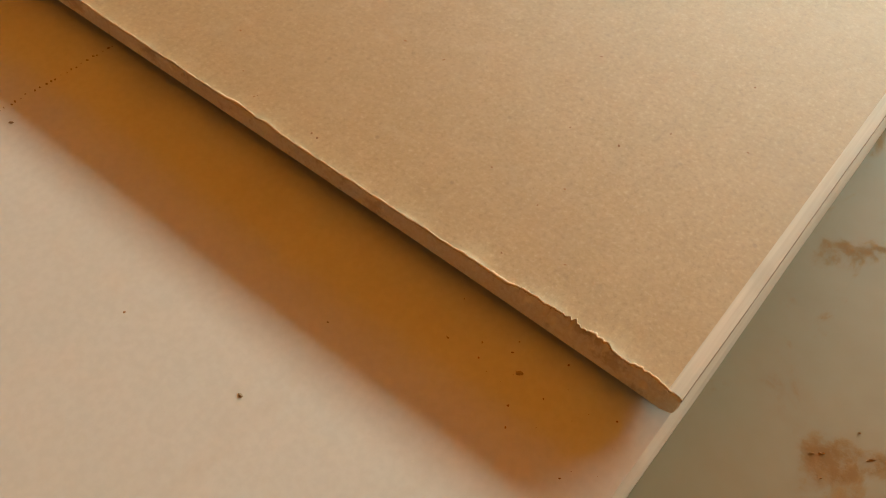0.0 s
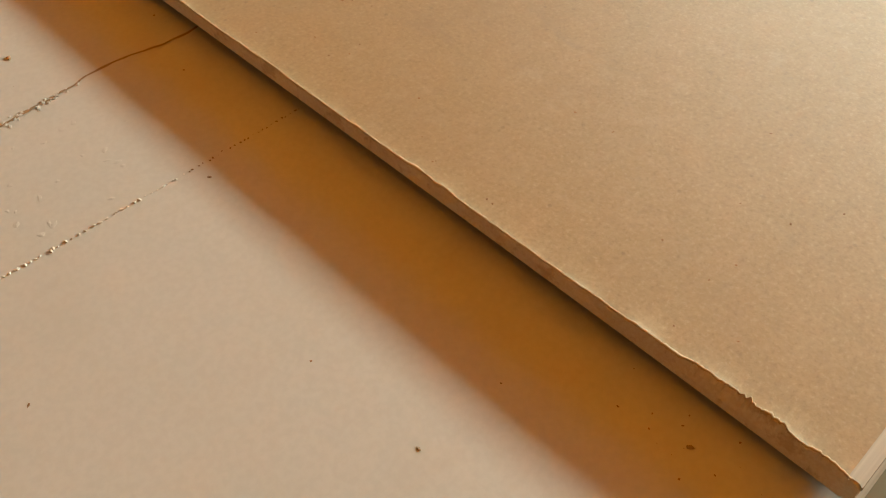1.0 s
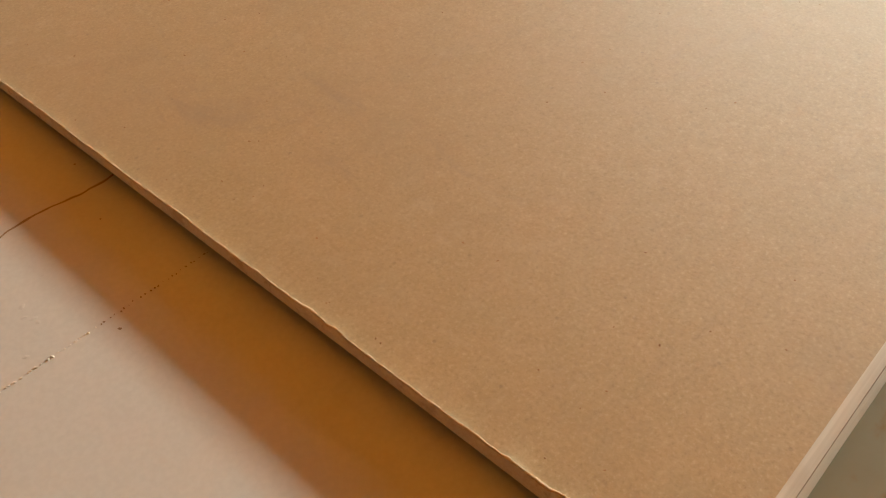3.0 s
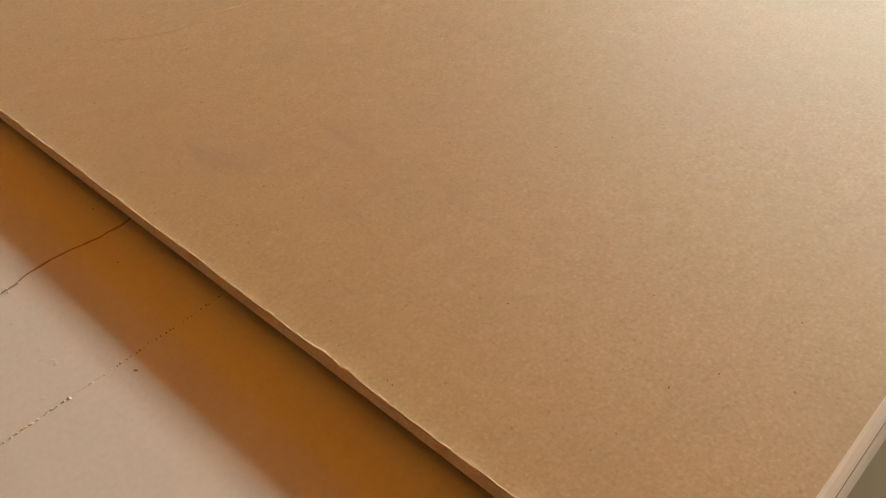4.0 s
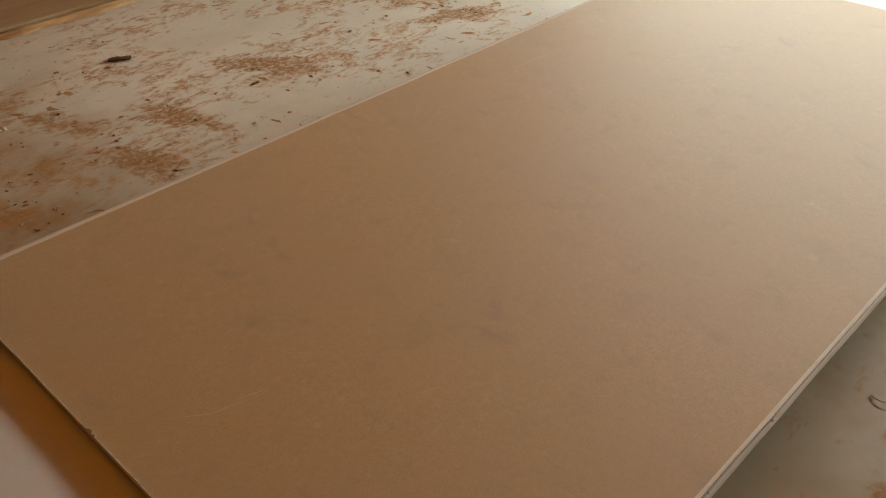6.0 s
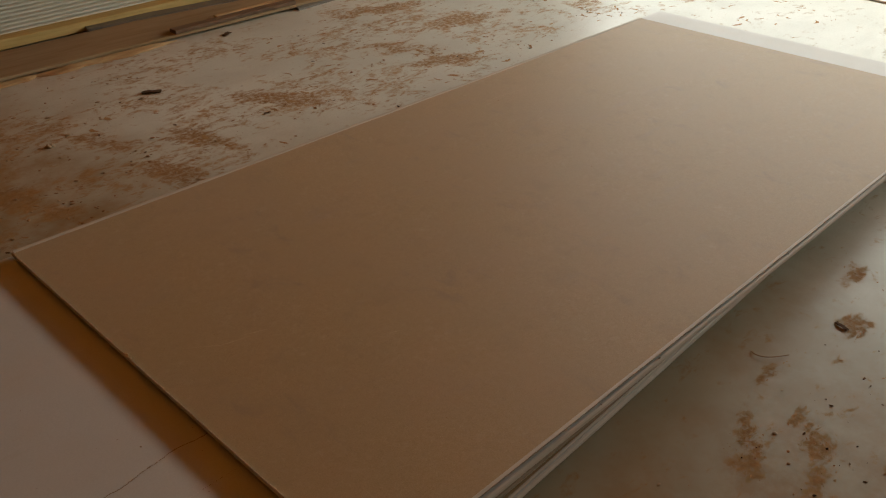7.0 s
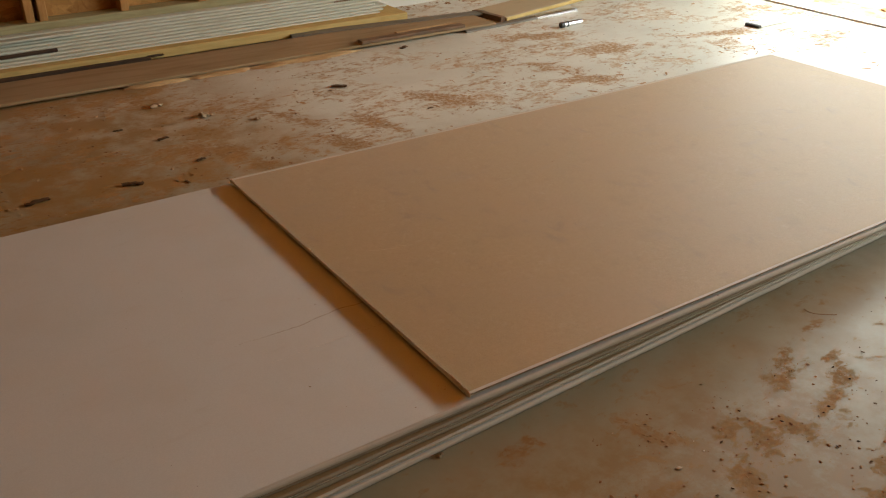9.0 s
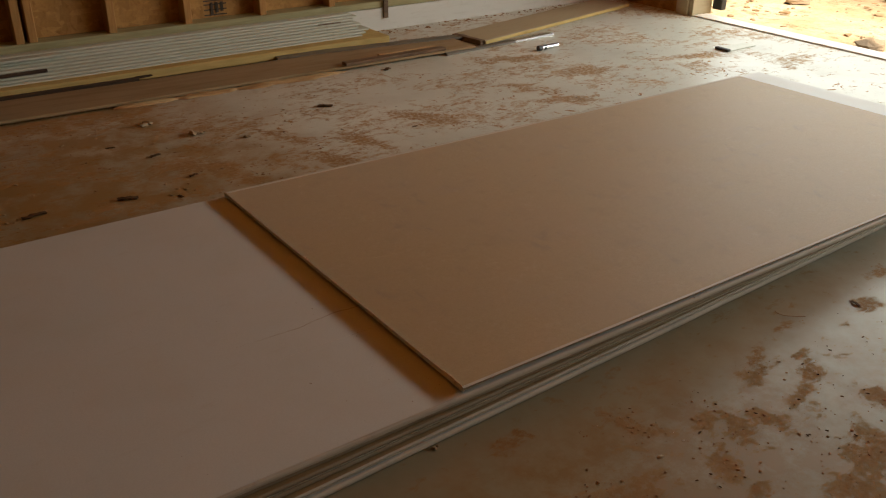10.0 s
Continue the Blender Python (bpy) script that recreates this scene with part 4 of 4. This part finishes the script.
for i, (x, y) in enumerate(((0.322, -0.383), (0.308, -0.417), (0.405, -0.286), (0.651, -0.34), (0.546, -0.296), (0.789, -0.345), (0.831, -0.395), (0.913, -0.257),
                            (1.02, -0.286), (0.548, -0.379), (0.583, -0.419), (0.666, -0.477), (0.253, -0.44), (0.285, -0.38), (0.099, -0.266), (0.6, -0.481))):
    rr = random.Random(i + 300)
    n = rr.uniform(0.003, 0.006)
    b = bmesh.new()
    lump(b, (0, 0, n * 0.15), (n, n * 0.4, n * 0.35), rr)
    ob = tagged(finish("wood_chip", b, DARKCHIP), "tiny dark wood chip lying on the slab", "wood chip", "debris on the slab")
    ob.location = (x, y, 0.0005)
twig_curve = bpy.data.curves.new("twig", "CURVE")
twig_curve.dimensions, twig_curve.bevel_depth, twig_curve.bevel_resolution = "3D", 0.0008, 1
spline = twig_curve.splines.new("POLY")
spline.points.add(10)
for k, pt in enumerate(spline.points):
    u = k / 10
    pt.co = (0.958 + 0.042 * u * u - 0.012 * math.sin(math.pi * u), -0.068 - 0.061 * u, 0.0018 + 0.003 * math.sin(3 * u), 1)
twig_mesh = bpy.data.meshes.new_from_object(bpy.data.objects.new("twig_shape", twig_curve))
twig_mesh.materials.clear()
twig_mesh.materials.append(CLAYCRUMB)
tagged(new("twig", twig_mesh), "thin curved brown twig on the slab", "twig", "debris on the slab")

for i, (x, y, s) in enumerate(((0.215, 2.04, 0.022), (0.36, 1.89, 0.012), (0.24, 2.04, 0.014), (-0.09, -0.116, 0.006), (0.10, 2.26, 0.02), (0.01, 1.27, 0.012))):
    b = bmesh.new()
    for j in range(3):
        lump(b, (r.gauss(0, s * 0.5), r.gauss(0, s * 0.4), s * 0.3), (s, s * 0.7, s * 0.7), r)
    ob = tagged(finish("gypsum_lump", b, PALECHIP), "pale broken gypsum lump on the slab", "lump", "debris on the slab")
    ob.location = (*on_slab(x, y), 0.0005)


def scatter(name, label, category, mat, count, area, low, high, seed, stretch=1.6, where=None):
    rr = random.Random(seed)
    bm = bmesh.new()
    done = 0
    while done < count:
        x, y = rr.uniform(area[0], area[1]), rr.uniform(area[2], area[3])
        if -1.1 < x < 2.68 and -0.07 < y < 1.26:
            continue
        if where and noise.noise((x * 2.1, y * 2.1, seed)) + 0.35 * noise.noise((x * 7, y * 7, seed)) < where * rr.random():
            done += 0.2
            continue
        s = low + (high - low) * rr.random() ** 3
        lump(bm, (x, y, s * 0.2), (s * rr.uniform(1, stretch), s, s * 0.5), rr)
        done += 1
    return tagged(finish(name, bm, mat), label, category, kind="stuff")


def flake(bm, x, y, a, b, turn, r):
    """A thin, bent, ragged flake of dried clay trodden onto the slab."""
    bend, ca, sa = r.uniform(-0.5, 0.5) * a, math.cos(turn), math.sin(turn)
    n = 12
    phase = r.uniform(0, 50)

    def at(u, k, z):
        px, py = a * k * math.cos(u), b * k * math.sin(u)
        py += bend * (px / a) ** 2
        return bm.verts.new((x + ca * px - sa * py, y + sa * px + ca * py, z))
    rim, top = [], []
    for i in range(n):
        u = 2 * math.pi * i / n
        k = 0.75 + 0.55 * noise.noise((math.cos(u) * 1.7 + phase, math.sin(u) * 1.7, phase)) + r.uniform(-0.22, 0.22)
        rim.append(at(u, k, 0.0001))
        top.append(at(u, k * r.uniform(0.55, 0.85), 0.0002 + 0.0005 * r.random()))
    for i in range(n):
        j = (i + 1) % n
        bm.faces.new((rim[i], rim[j], top[j], top[i]))
    bm.faces.new(top)


def flakes(label, smears, share, spots, seed, size):
    """Flakes along the trodden smears, and loose ones in drifts over a stretch of the slab."""
    rr = random.Random(seed)
    bm = bmesh.new()

    def lay(x, y, a, b, turn):
        if not (-1.1 < x < 2.68 and -0.05 < y < 1.25):
            flake(bm, x, y, a, b, turn, rr)
    for x, y, a, b, turn in smears:
        t = radians(turn)
        for i in range(int(share * (a / 0.06))):
            p, q = rr.gauss(0, 0.62) * a, rr.gauss(0, 0.55) * b
            s = size * (0.25 + rr.random() ** 2)
            lay(x + math.cos(t) * p - math.sin(t) * q, y + math.sin(t) * p + math.cos(t) * q, s, s * rr.uniform(0.25, 0.5), t + rr.gauss(0, 0.35))
    for count, x0, x1, y0, y1, turn in spots:
        done = 0
        while done < count:
            x, y = rr.uniform(x0, x1), rr.uniform(y0, y1)
            if noise.noise((x * 2.3, y * 2.3, seed)) + 0.5 * noise.noise((x * 6, y * 6, seed)) < rr.uniform(-0.1, 0.45):
                done += 0.1
                continue
            s = size * (0.25 + 1.3 * rr.random() ** 3)
            lay(x, y, s, s * rr.uniform(0.16, 0.42), radians(turn) + rr.gauss(0, 0.75))
            done += 1
    tagged(finish("clay_flakes", bm, CLAYFLAKE), label, "clay", kind="stuff")


flakes("ragged flakes of dried orange clay trodden onto the slab", SMEARS_FAR, 4, ((270, 1.2, 3.3, 1.3, 2.45, -38), (70, 0.1, 1.4, 1.3, 2.45, -50), (70, 2.6, 3.6, 0.2, 1.3, -30)), 71, 0.022)
flakes("ragged flakes of dried brown clay beside the stack", SMEARS_NEAR, 14, ((60, 0.25, 1.5, -0.75, -0.12, -60),), 72, 0.0045)

scatter("dark_crumbs", "small dark chips strewn over the slab", "crumbs", DARKCHIP, 210, (0.1, 2.2, -1.2, -0.16), 0.0005, 0.0028, 61, 2.2, 0.3)
scatter("dark_crumbs", "small dark chips strewn over the slab", "crumbs", DARKCHIP, 220, (-1.1, 3.5, 1.30, 2.55), 0.0008, 0.0045, 62, 2.4, 0.3)
scatter("clay_crumbs", "dry orange clay crumbs on the slab", "crumbs", CLAYCRUMB, 1200, (0.05, 1.9, -1.1, -0.14), 0.0006, 0.0035, 63, 1.6, 0.5)
scatter("clay_crumbs", "dry orange clay crumbs on the slab", "crumbs", CLAYCRUMB, 800, (-1.1, 2.4, 1.29, 2.55), 0.0008, 0.006, 64, 1.8, 0.5)
scatter("clay_crumbs", "dry brown clay clods and grit by the boards", "crumbs", CLOD, 520, (-1.2, 0.9, 1.29, 2.5), 0.001, 0.007, 67, 1.8, 0.25)
scatter("pale_crumbs", "small pale gypsum bits on the slab", "crumbs", PALECHIP, 120, (-1.1, 2.8, -1.2, 2.5), 0.001, 0.005, 65)
scatter("wall_foot_rubble", "dark rubble along the foot of the concrete stem", "rubble", CLAYCRUMB, 160, (1.7, 3.5, 3.19, 3.285), 0.003, 0.012, 66)

bm = bmesh.new()
for i in range(700):
    x, y = 3.98 + 3.2 * r.random() ** 1.3, r.uniform(0.4, 5.0)
    s = 0.005 + 0.016 * r.random() ** 3
    lump(bm, (x, y, -0.045), (s * r.uniform(1, 2.2), s, s * 0.8), r)
tagged(finish("clay_clods", bm, CLOD), "dry brown clods on the clay outside", "clods", kind="stuff")
for i, (x, y, s) in enumerate(((4.05, 1.52, 0.10), (4.02, 1.28, 0.06), (4.9, 2.6, 0.09), (5.6, 2.2, 0.11))):
    b = bmesh.new()
    lump(b, (0, 0, 0), (s * 1.3, s * 0.8, s * 0.7), r)
    bmesh.ops.subdivide_edges(b, edges=b.edges, cuts=1, smooth=0.4)
    ob = tagged(finish("field_stone", b, STONE), "brown rough stone on the clay outside", "stone", "stones outside")
    ob.location = (x, y, -0.03)
